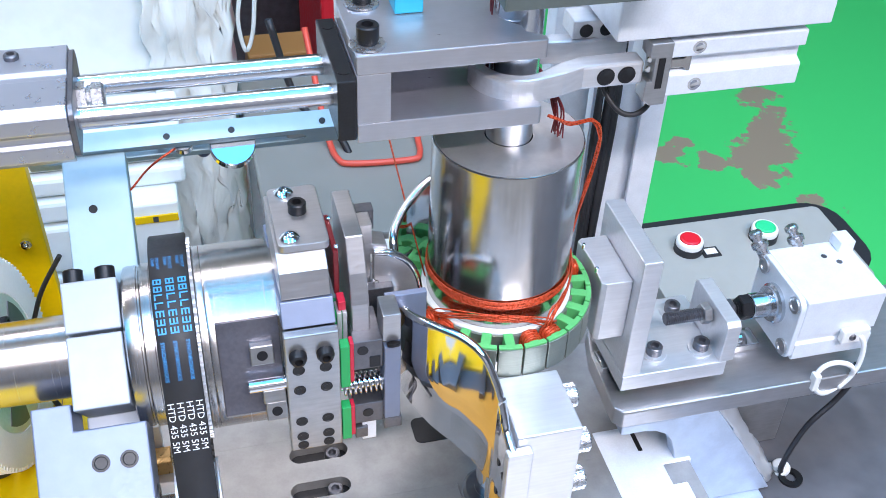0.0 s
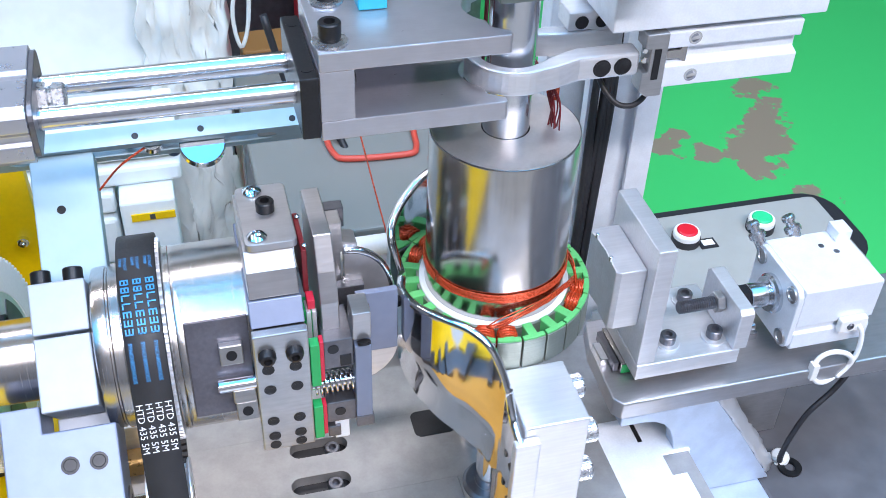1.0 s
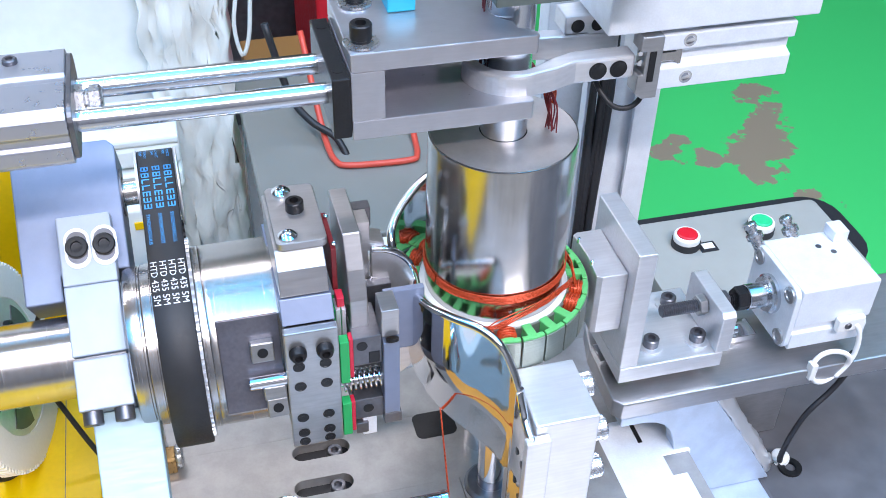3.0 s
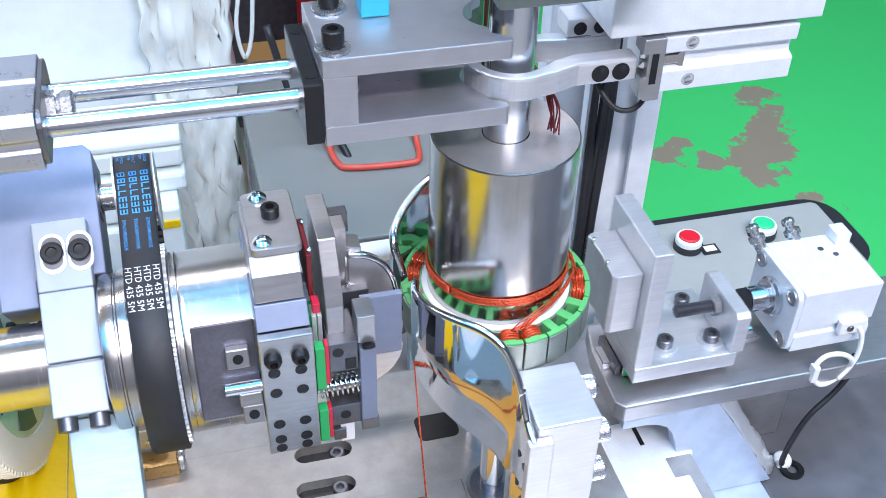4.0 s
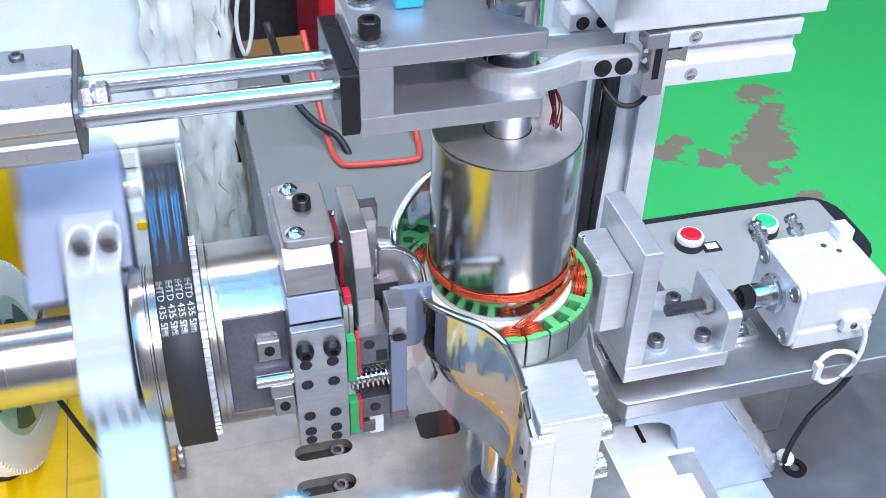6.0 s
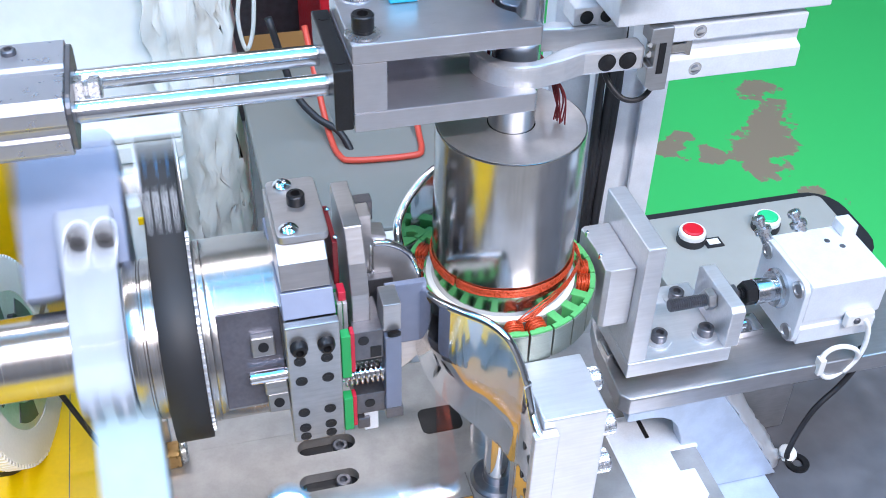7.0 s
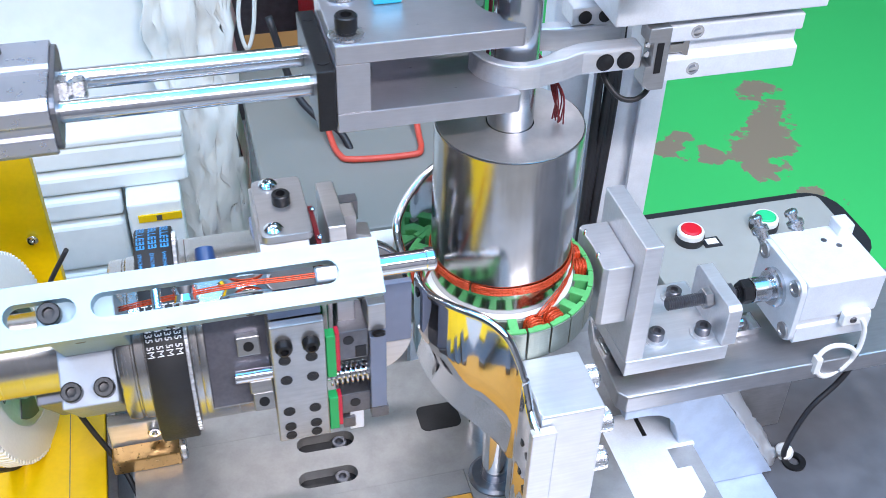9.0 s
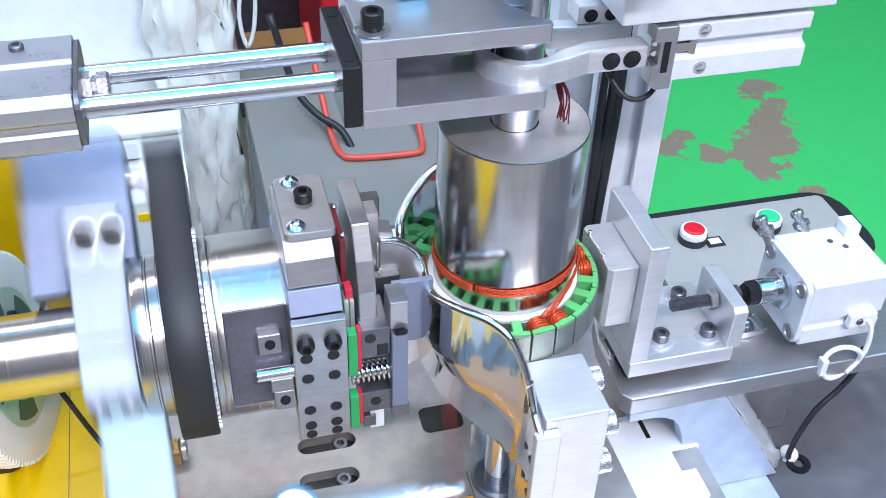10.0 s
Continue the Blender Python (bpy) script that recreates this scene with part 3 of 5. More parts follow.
    part("fin_clamp", box(B(), -87, -76, 8.5, 16, 24, 37, 0.5), DARK, ob)
    arc = [(-80, 22), (-72, 20.5), (-65, 16.5), (-59.5, 10), (-56, 2), (-54, -8)]
    part("guide_fin", prism(B(), arc + [(-56, -15), (-66, -16), (-72, -16), (-80, -16)], 7, 11, XZ, 0.6), LAPPED, ob, "polished curved wire guide fin")
    rim = [V(x, -9, z) for x, z in arc]
    part("fin_rim", tube(B(), smooth_path(rim, 5), 2.2, 10), CHROME, ob)
    part("fin_back", box(B(), -88, -70, -16, -9.5, -32, 2, 0.5), DARK, ob)
    part("fin_screw", cap_screw(B(), (-79, -9.5, 2), (0, -1, 0), 2.6, 1.5, 16), CHROME, ob)
    part("guide_plate", box(B(), -77, -54, -27, -23, -38, 5, 0.5), BLUE_ANOD, ob, "blue-grey guide plate")
    part("guide_pin", box(B(), -66, -52, -22, -16, -13, -9, 0.5), BLACK, ob)
    quarter = [(-78, -38.4)] + [(-78 + 26 * math.sin(radians(90 - a)), -38.4 - 28 * math.sin(radians(a))) for a in range(0, 91, 10)]
    part("guide_blade", prism(B(), quarter, 18, 21, XZ, 0.3), ALU, ob, "quarter-round guide blade")
    part("brass_pad", box(B(), -80, -70, -30, -20, -18, -2, 0.5), mat("worn_brass", (0.34, 0.24, 0.12), 0.35, 0.9, 0.15, 400), ob, "brass wear pad")
    return ob


HEAD = head()


def carriage():
    ob = thing("head_carriage", (-300, 46, -250), "yellow painted carriage with toothed wheel behind the winding spindle", "carriage")
    part("bracket_plate", prism(B(), [(-520, 60), (-272, 60), (-269, -120), (-266, -250), (-520, -250)], -204, -192, XZ, 1.0), YELLOW, ob, "yellow painted steel plate")
    part("foot", box(B(), -620, -247, -330, 191, -250, -172, 1.0), YELLOW, ob, "yellow painted steel foot")
    part("foot_seam", box(B(), -270, -269.4, -330, 191, -172, -171.7, 0), DARK, ob)
    part("foot_edge", box(B(), -246.8, -240, -330, 191, -250, -174, 0.8), DARK, ob, "dark edge strip of the foot")
    part("plate_bolt", cap_screw(B(), (-282, 192, -96), (0, -1, 0), 4.0, 4), CHROME, ob)
    part("stop_bar", box(B(), -240, -198, 18, 32, -161, -150, 0.8), mat("brass_bar", (0.46, 0.29, 0.12), 0.3, 0.9, 0.12, 400), ob, "brass stop bar")
    part("stop_cap", lathe(B(), [(0, 0), (7, 0), (8, 1), (8, 3.5), (6, 4.5), (0, 4.5)], (-198, 25, -153.6), (1, 0, 0), 24), SILVER, ob, "bright bumper cap")
    part("side_plate", box(B(), -240, -203, 33, 43, -172, -132, 0.8), ALU, ob)
    part("cap_screw", cap_screw(B(), (-212, 33, -140), (0, -1, 0), 4.2, 4), CHROME, ob)
    part("cable", tube(B(), smooth_path([(-268, 66, -120), (-252, 50, -150), (-236, 34, -176), (-226, 10, -190)], 6), 1.8, 8), BLACK_CABLE, ob, "dark cable")
    part("cable", tube(B(), smooth_path([(-276, 120, -106), (-266, 118, -80), (-250, 116, -52)], 6), 1.6, 8), BLACK_CABLE, ob, "dark cable")
    # toothed wheel turned a little towards the front
    at = Matrix.Translation((-290, 85, -108.4)) @ frame_to(V(0.965, -0.17, 0.18))
    nrm = at.to_3x3() @ V(0, 0, 1)
    w = part("drive_wheel", prism(B(), gear_outline(66.2, 68.6, 104), -12, 0, at, 0), WHITE, ob, "pale toothed drive wheel")
    part("rim_face", lathe(B(), [(45, -1), (45, 0.8), (64.6, 0.8), (66.0, 0.2), (66.0, -2)], at.translation, nrm, 96), WHITE, w)
    part("belt_band", lathe(B(), [(68.8, -13), (71, -13), (71, -22), (68.8, -22)], at.translation, nrm, 96), RUBBER, w, "black toothed belt on the wheel")
    part("wheel_web", lathe(B(), [(0, 0.3), (44.6, 0.3), (44.6, -2), (0, -2)], at.translation, nrm, 64), ALU, w, "turned recess in the wheel")
    part("wheel_boss", lathe(B(), [(0, 0), (20, 0), (20, 6), (18, 7), (9, 7), (9, 9), (0, 9)], at.translation, nrm, 40), MILLED, w)
    for k in range(5):
        c = 2 * math.pi / 5 * k + 0.3
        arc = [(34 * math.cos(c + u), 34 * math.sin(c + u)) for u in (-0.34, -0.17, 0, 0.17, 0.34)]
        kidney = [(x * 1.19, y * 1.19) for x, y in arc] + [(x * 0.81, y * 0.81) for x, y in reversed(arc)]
        # no hole is cut: a dark sheet on the web paints the opening's shade
        part("wheel_opening", prism(B(), kidney, 0.35, 1.0, at, 0), DARK, w, "dark kidney-shaped sheet for the shade in an opening")
        q = at @ V(26 * math.cos(c + 0.63), 26 * math.sin(c + 0.63), 0.3)
        part("wheel_screw", cap_screw(B(), q, nrm, 3.8, 4, 16), BLACK, w)
    return ob


carriage()


def belt_point(s):
    """A point (y, z) and outward normal on the belt's outer line at s in 0..1 round the loop, the flyer's arm pointing up."""
    R, r, c = 58.6, 22.0, 88.0
    al = math.asin((R - r) / c)
    big, small, run = R * (math.pi + 2 * al), r * (math.pi - 2 * al), c * math.cos(al)
    tot = big + small + 2 * run
    d = (s % 1.0) * tot
    if d < big:
        a = -al + d / R          # from the right tangent over the top
        n = (math.cos(a), math.sin(a))
        return (n[0] * R, n[1] * R), n
    d -= big
    a1 = math.pi + al
    n1 = (math.cos(a1), math.sin(a1))
    if d < run:
        f = d / run
        p0, p1 = (n1[0] * R, n1[1] * R), (n1[0] * r, n1[1] * r - c)
        return (p0[0] + (p1[0] - p0[0]) * f, p0[1] + (p1[1] - p0[1]) * f), n1
    d -= run
    if d < small:
        a = a1 + d / r
        n = (math.cos(a), math.sin(a))
        return (n[0] * r, n[1] * r - c), n
    d -= small
    n2 = (math.cos(-al), math.sin(-al))
    f = d / run
    p0, p1 = (n2[0] * r, n2[1] * r - c), (n2[0] * R, n2[1] * R)
    return (p0[0] + (p1[0] - p0[0]) * f, p0[1] + (p1[1] - p0[1]) * f), n2


BELT_LEN = 437.0


def letters(text, size):
    """Flat glyph outlines of the built-in font as a list of faces, in millimetres, starting at x = 0."""
    cu = bpy.data.curves.new("glyphs", "FONT")
    cu.body, cu.size, cu.resolution_u = text, size, 2
    ob = new("glyphs", cu)
    bpy.context.view_layer.update()
    me = bpy.data.meshes.new_from_object(ob.evaluated_get(bpy.context.evaluated_depsgraph_get()))
    faces = [[tuple(me.vertices[i].co[:2]) for i in p.vertices] for p in me.polygons]
    bpy.data.objects.remove(ob)
    bpy.data.curves.remove(cu)
    bpy.data.meshes.remove(me)
    return faces


PRINTS = []          # pieces of printing and their places along the belt, in millimetres
PRINT_START = 180.0  # where the print begins, the arm as at the start
BELT_RUN = 72 / 87     # belt lengths that pass the fixed pulley in one turn of the arm


def flyer():
    ob = thing("flyer_arm", (-226, 0, ZS), "aluminium flyer arm with wire nozzle, split clamp and belt pulley", "flyer arm")
    o = (-226, 0, ZS)
    part("spindle", rod(B(), (-460, 0, ZS), (-214, 0, ZS), 22.5, 64), TURNED, ob, "turned steel spindle")
    part("clamp", box(B(), -241, -213, -36, 28, ZS - 33, ZS + 4.5, 0.8), CLAMP_ALU, ob)
    part("clamp_tongue", box(B(), -241, -213, 15, 28, ZS - 71, ZS - 33.1, 0.8), CLAMP_ALU, ob)
    part("clamp_cap", box(B(), -241, -213, -36, 28, ZS + 6.2, ZS + 33, 0.8), CLAMP_ALU, ob)
    for y in (-28, 21):
        for x in (-235, -219):
            part("cap_screw", cap_screw(B(), (x, y, ZS + 33), (0, 0, 1), 5.2, 7.5), BLACK if y < 0 else DARK, ob, "black socket cap screw")
    for x in (-231.5, -217.5):
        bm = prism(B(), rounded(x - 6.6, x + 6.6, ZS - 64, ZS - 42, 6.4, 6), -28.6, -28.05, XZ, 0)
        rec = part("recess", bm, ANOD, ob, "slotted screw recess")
        # dark oval laid on the face, the shade inside the recess given as colour
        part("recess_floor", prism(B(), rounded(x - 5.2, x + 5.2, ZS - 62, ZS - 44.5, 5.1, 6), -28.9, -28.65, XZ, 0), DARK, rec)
        part("cap_screw", cap_screw(B(), (x, 28.9, ZS - 53), (0, 1, 0), 5.9, 3.6), BLACK, rec)
        bm = lathe(B(), [(4.6, 0), (4.6, 0.4), (3.4, 0.4), (3.0, 0.15), (0, 0.15)], (x, -26, ZS - 60), (0, -1, 0), 20)
        part("screw_hole", bm, BLACK, ob)
    part("upright", box(B(), -237, -203, -9, 9, ZS + 33.4, ZS + 108, 0.8), ARM, ob)
    for z in (ZS + 77, ):
        part("screw_hole", lathe(B(), [(0, 0), (2.4, 0), (2.4, 0.25), (0, 0.25)], (-223, -9, z), (0, -1, 0), 16), BLACK, ob)
    bar = part("bar", slotted(B(), -256, -81, -13.5, 13.5, ZS + 108.2, ZS + 119, [(-249, -218, 5.6), (-212, -101, 5.6)]), ARM, ob, "aluminium bar with long slot")
    for x, y in ((-179.4, -13.5), (-143.6, -13.5), (-92, -13.5)):
        part("screw_hole", lathe(B(), [(0, 0), (1.9, 0), (1.9, 0.25), (0, 0.25)], (x, y, ZS + 112.4), (0, -1, 0), 14), BLACK, bar)
    part("cap_screw", cap_screw(B(), (-230, 0, ZS + 112), (0, 0, 1), 5.2, 6), BLACK, bar)
    part("wire_roller", lathe(B(), [(0, -4.2), (12.4, -4.2), (13, -3.6), (10.6, 0), (13, 3.6), (12.4, 4.2), (0, 4.2)], (-143.6, 0, ZS + 107.4), (0, 1, 0), 40), CHROME, bar, "polished wire roller")
    part("wire_roller", lathe(B(), [(0, -4), (5.6, -4), (6, -3.4), (4.6, 0), (6, 3.4), (5.6, 4), (0, 4)], (-171, 0, ZS + 112), (0, 1, 0), 28), CHROME, bar, "polished wire roller")
    part("roller_pin", rod(B(), (-184, -5, ZS + 113), (-184, 5, ZS + 113), 2.2, 16), CHROME, bar)
    part("axle_knob", lathe(B(), [(0, 0), (4.6, 0), (4.6, 4), (4.2, 7), (3.2, 7.4), (0, 7.4)], (-160, 13.5, ZS + 112.5), (0, 1, 0), 20), mat("blue_black_plastic", (0.02, 0.05, 0.14), 0.35), bar, "dark blue axle knob")
    part("nozzle_holder", box(B(), -112, -90, -4, 4, ZS + 109, ZS + 116, 1.2), MILLED, bar)
    part("nozzle", lathe(B(), [(0, 0), (5.2, 0), (5.2, 22), (5.8, 22.4), (5.8, 26), (4.8, 27), (2, 27), (2, 23), (0, 23)], (-81, 0, ZS + 113.4), (1, 0, 0), 32), CHROME, ob, "polished wire nozzle")
    wire = smooth_path([(-203, 2, ZS + 88), (-188, 1, ZS + 102), (-160, 0, ZS + 116.5), (-143, 0, ZS + 119.5), (-118, 0, ZS + 115), (-60, 0, ZS + 113.4), (-53.5, 0, ZS + 112)], 5)
    bm = B()
    for dy in (-0.9, 0, 0.9):
        tube(bm, [p + V(0, dy, abs(dy) * 0.4) for p in wire], 0.42, 5)
    part("wire", bm, COPPER, ob, "red copper wire through the arm")
    bm = B()
    for dy in (-1.0, 0, 1.0):
        tube(bm, [V(-53.5, dy, ZS + 112), V(-49, dy * 0.6, ZS + 60), V(-44, dy * 0.4, ZS + 8)], 0.36, 5)
    part("wire_run", bm, COPPER, ob, "red copper wire running to the slot")
    pb = part("pulley_bracket", prism(B(), [(-263, ZS - 28), (-243, ZS - 28), (-243, ZS - 42), (-207, ZS - 42), (-207, ZS - 112), (-211, ZS - 116), (-263, ZS - 116)], -14, 26, XZ, 0.9), BLUE_ANOD, ob, "blue-grey anodised pulley bracket")
    part("bearing_ring", lathe(B(), [(9, 0), (13.5, 0), (13.5, 1), (9, 1)], (-207, 0, ZS - 88), (1, 0, 0), 32), DARK, pb)
    part("pulley_shaft", rod(B(), (-208, 0, ZS - 88), (-174, 0, ZS - 88), 7.6, 32), TURNED, ob)
    pl = part("pulley", prism(B(), gear_outline(17.6, 19.6, 26), -196, -176, Matrix.Translation((0, 0, ZS - 88)) @ YZ, 0), ALU, ob)
    part("flange", lathe(B(), [(0, 0), (21.5, 0), (22.6, 0.8), (22.6, 1.6), (12, 2), (11, 1.2), (0, 1.2)], (-176, 0, ZS - 88), (1, 0, 0), 40), ALU, pl, "bright pulley flange")
    part("flange", lathe(B(), [(0, 0), (22.6, 0), (22.6, 1.4), (0, 1.4)], (-197.4, 0, ZS - 88), (1, 0, 0), 40), ALU, pl)
    # belt
    n = 220
    bm = B()
    ring = []
    for i in range(n):
        p, nr = belt_point(i / n)
        tooth = 3.0 if i % 2 else 2.0
        ring.append([bm.verts.new(V(x, p[0] - nr[0] * d, ZS + p[1] - nr[1] * d)) for x, d in ((-195.3, 0), (-176.7, 0), (-176.2, 0.5), (-176.2, tooth), (-195.8, tooth), (-195.8, 0.5))])
    for i in range(n):
        a, b = ring[i], ring[(i + 1) % n]
        for k in range(6):
            f = bm.faces.new([a[k], a[(k + 1) % 6], b[(k + 1) % 6], b[k]])
            f.smooth = k == 0
    belt = part("belt", bm, RUBBER, ob, "black toothed rubber drive belt")
    # the printing rolls with the belt, so each short run of it is a piece of its own
    name, at_u = [], 0.0
    for left, mid, right in ((1, 1, 1), (1, 1, 1), (1, 0, 0), (1, 0, 0), (1, 1, 0), (0, 1, 1), (0, 1, 1)):
        w, h, k = 3.3, 4.2, 0.75
        bars = [(0, w, 0, k)] + [(0, k, 0, h)] * left + [(w - k, w, 0, h)] * right + [(0, w, h - k, h), (0, w, h / 2 - k / 2, h / 2 + k / 2)] * mid
        name += [[(at_u + p, q) for p, q in ((x0, y0), (x1, y0), (x1, y1), (x0, y1))] for x0, x1, y0, y1 in bars]
        at_u += 4.35
    rows = []
    for x in (-194.4, -188.2, -182.0):
        rows += [(PRINT_BLUE, f, 0.0, x) for f in name]
        rows += [(PRINT_BLUE, f, 33.0, x + 0.6) for f in letters("SYNCHRONOUS", 2.7)]
        rows += [(PRINT_BLUE, f, -15.0, x + 2.4) for f in letters("DO NOT", 2.2)]
        rows += [(PRINT_BLUE, f, -15.0, x) for f in letters("CRIMP", 2.2)]
    for x in (-194.8, -190.1, -185.4, -180.7):
        rows += [(PRINT_WHITE, f, 64.0, x) for f in letters("HTD 435 5M", 4.9)]
    bins = {}
    for m, f, u0, x in rows:
        c = u0 + sum(p[0] for p in f) / len(f)
        bins.setdefault((m.name, math.floor(c / 4.4)), []).append((m, [(u0 + p[0], x + p[1]) for p in f]))
    for (_, k), faces in sorted(bins.items()):
        c, bm = (k + 0.5) * 4.4, B()
        for m, f in faces:
            bm.faces.new([bm.verts.new(V(x, c - u, 0.3)) for u, x in f])
        me = bpy.data.meshes.new("print")
        bm.transform(Matrix.Scale(0.001, 4) @ Matrix.Translation((226, 0, 0)))
        bmesh.ops.recalc_face_normals(bm, faces=bm.faces[:])
        bm.to_mesh(me)
        bm.free()
        me.materials.append(faces[0][0])
        piece = tagged(new("print", me), "blue printed lettering" if faces[0][0] is PRINT_BLUE else "white printed lettering")
        piece.parent = belt
        PRINTS.append((piece, PRINT_START + c))
    return ob


FLYER = flyer()


def fork():
    ob = thing("fork_actuator", (-300, 0, 111), "twin-rod pneumatic cylinder carrying a milled fork block", "pneumatic actuator")
    prof = [(-31, 115), (-31, 122), (-29.4, 124), (-29.4, 127), (-31, 129), (-31, 136), (-27, 140), (-4, 140), (-2, 138.6), (2, 138.6), (4, 140), (27, 140), (31, 136), (31, 115), (27, 111), (-27, 111)]
    b = part("body", prism(B(), prof, -470, -216, YZ, 0.5), GREY_ANOD, ob, "grey anodised twin cylinder body")
    part("end_cap", prism(B(), rounded(-30, 30, 112, 139, 8), -216, -213.4, YZ, 0.4), DARK, b)
    part("top_screw", cap_screw(B(), (-240, 18, 140), (0, 0, 1), 3.4, 2.5), DARK, b)
    part("stop_bolt", lathe(B(), [(0, 0), (7.4, 0), (7.4, 4), (4, 4.5), (4, 6), (6.6, 6.4), (6.6, 11), (5.6, 12), (0, 12)], (-213.6, 2, 126), (1, 0, 0), 6, False), SILVER, b, "bright stop bolt")
    part("guide_rod", rod(B(), (-230, 14.2, 125), (-99, 14.2, 125), 5.2, 32), SOFT_CHROME, ob)
    part("guide_rod", rod(B(), (-230, -14.2, 125), (-99, -14.2, 125), 5.2, 32), SOFT_CHROME, ob)
    rp = part("rod_plate", box(B(), -100, -91.3, -31, 31, 109, 140.5, 0.7), BLACK, ob, "black end plate")
    for y in (22, -22):
        part("plate_screw", lathe(B(), [(0, 0), (2.8, 0), (2.8, 0.3), (0, 0.3)], (-95.6, y, 140.5), (0, 0, 1), 16), BLACK, rp)
    # milled block: one body with a deep pocket, forked round the shaft
    notch = [(16 * math.cos(radians(a)) - 1, 16 * math.sin(radians(a))) for a in range(118, 243, 8)]
    out = [(-75, -30), (-2, -30), (-1, -29), (-1, -25.5), (-9, -20)] + [(x, y) for x, y in reversed(notch)] + [(-9, 20), (-1, 25.5), (-1, 29), (-2, 30), (-75, 30)]
    wide = [(-91, -30), (-75, -30)] + out[1:-1] + [(-75, 30), (-91, 30)]
    fb = part("fork_block", prism(B(), wide, 142.4, 152, None, 0.6), FORK_ALU, ob, "milled aluminium fork plate")
    part("fork_foot", prism(B(), wide, 106.5, 116.6, None, 0.6), FORK_ALU, ob, "milled aluminium lower fork plate")
    part("fork_web", box(B(), -91, -75, -29.8, 29.8, 116.7, 142.3, 0.4), FORK_ALU, ob)
    part("fork_back", box(B(), -75, -34, 22, 29.6, 116.7, 142.3, 0.4), FORK_ALU, ob)
    part("blue_fitting", box(B(), -66, -52, 6, 20, 152.2, 164, 0.8), mat("blue_plastic_fitting", (0.02, 0.42, 0.62), 0.35), ob, "blue plastic fitting")
    part("pocket_screw", cap_screw(B(), (-75, -14, 129), (1, 0, 0), 4.2, 3), DARK, ob)
    for x, y in ((-84, -20), (-79, 20)):
        w = part("washer", lathe(B(), [(3, 0), (8.2, 0), (8.6, 0.5), (8.2, 1.4), (3, 1.4)], (x, y, 152), (0, 0, 1), 32), SILVER, fb)
        part("cap_screw", lathe(B(), [(0, 0), (4.6, 0), (4.6, 1.4), (5.2, 1.8), (5.3, 8.4), (4.7, 9), (2.8, 9), (2.6, 6), (0, 6)], (x, y, 153.4), (0, 0, 1), 28), BLACK, w, "tall black socket cap screw")
    return ob


FORK = fork()


# ---- right-hand clamp, cylinder and bench ----
def clamp_slide():
    ob = thing("stator_clamp", (100, 0, -95), "aluminium stator clamp with jaw and push bracket on a linear slide", "clamp")
    jaw = part("jaw", prism(B(), [(57, -20), (60, -22), (76, -22), (76, 22), (60, 22), (57, 20), (58.5, 0)], -58, -14, None, 0.7), ALU, ob, "milled clamping jaw")
    part("jaw_pin", rod(B(), (57.6, -10, -14), (57.6, -10, -10), 1.2, 10), CHROME, jaw)
    part("jaw_pin", rod(B(), (57.6, 12, -14), (57.6, 12, -10), 1.2, 10), CHROME, jaw)
    part("back_plate", box(B(), 76.2, 88, -31, 31, -84, 5.5, 0.8), ALU, ob)
    part("base", box(B(), 76.2, 146, -32, 32, -96, -84.2, 0.8), ALU, ob)
    part("push_bracket", prism(B(), [(-32, -84), (-32, -56), (-29, -53), (12, -53), (15, -56), (15, -84)], 140.5, 150, YZ, 0.7), ALU, ob)
    for x, y in ((103, -16), (134, -18), (130, 18), (104, 20)):
        w = part("washer", lathe(B(), [(4, 0), (8, 0), (8.2, 0.6), (8, 1.4), (4, 1.4)], (x, y, -84.2), (0, 0, 1), 28), ALU, ob)
        part("cap_screw", cap_screw(B(), (x, y, -82.8), (0, 0, 1), 5, 6), DARK, w, "socket cap screw")
    for z, y in ((-40, 20), (-70, 20), (-66, -8)):
        part("back_screw", cap_screw(B(), (88, y, z), (1, 0, 0), 4.4, 5), DARK, ob)
    bm = B()
    lathe(bm, [(0, 0)] + [(4.2 if k % 2 else 3.2, 0.75 * k) for k in range(48)] + [(0, 36)], (110, -8.5, -63), (1, 0, 0), 16, False)
    part("stud", bm, DARK, ob, "threaded steel stud")
    for x in (134.6, 150.2):
        part("nut", lathe(B(), [(0, 0), (6.5, 0), (7, 0.6), (7, 5), (6.5, 5.5), (0, 5.5)], (x, -8.5, -63), (1, 0, 0), 6, False), DARK if x > 140 else MILLED, ob)
    part("lever", rod(B(), (90, 24, -56), (104, 8, -68), 3.2, 16), MILLED, ob, "small steel lever")
    part("dowel", rod(B(), (150, -20, -78), (160, -20, -78), 3, 16), CHROME, ob)
    return ob


CLAMP = clamp_slide()


def slide_rail():
    ob = thing("linear_rail", (110, 0, -105), "steel linear rail with green end caps under the clamp", "linear rail")
    part("rail", box(B(), 74, 185, -8, 8, -105, -99, 0.6), CHROME, ob)
    part("bearing_block", box(B(), 84, 138, -17, 17, -104, -96.2, 0.6), STEEL, ob)
    part("end_cap", box(B(), 80, 83.6, -15, 15, -104, -96.6, 0.5), DARK, ob, "dark end cap")
    part("end_cap", box(B(), 84.4, 92, -17.8, -17.1, -103.6, -97, 0), GREEN_SEAL, ob, "green end cap")
    return ob


slide_rail()


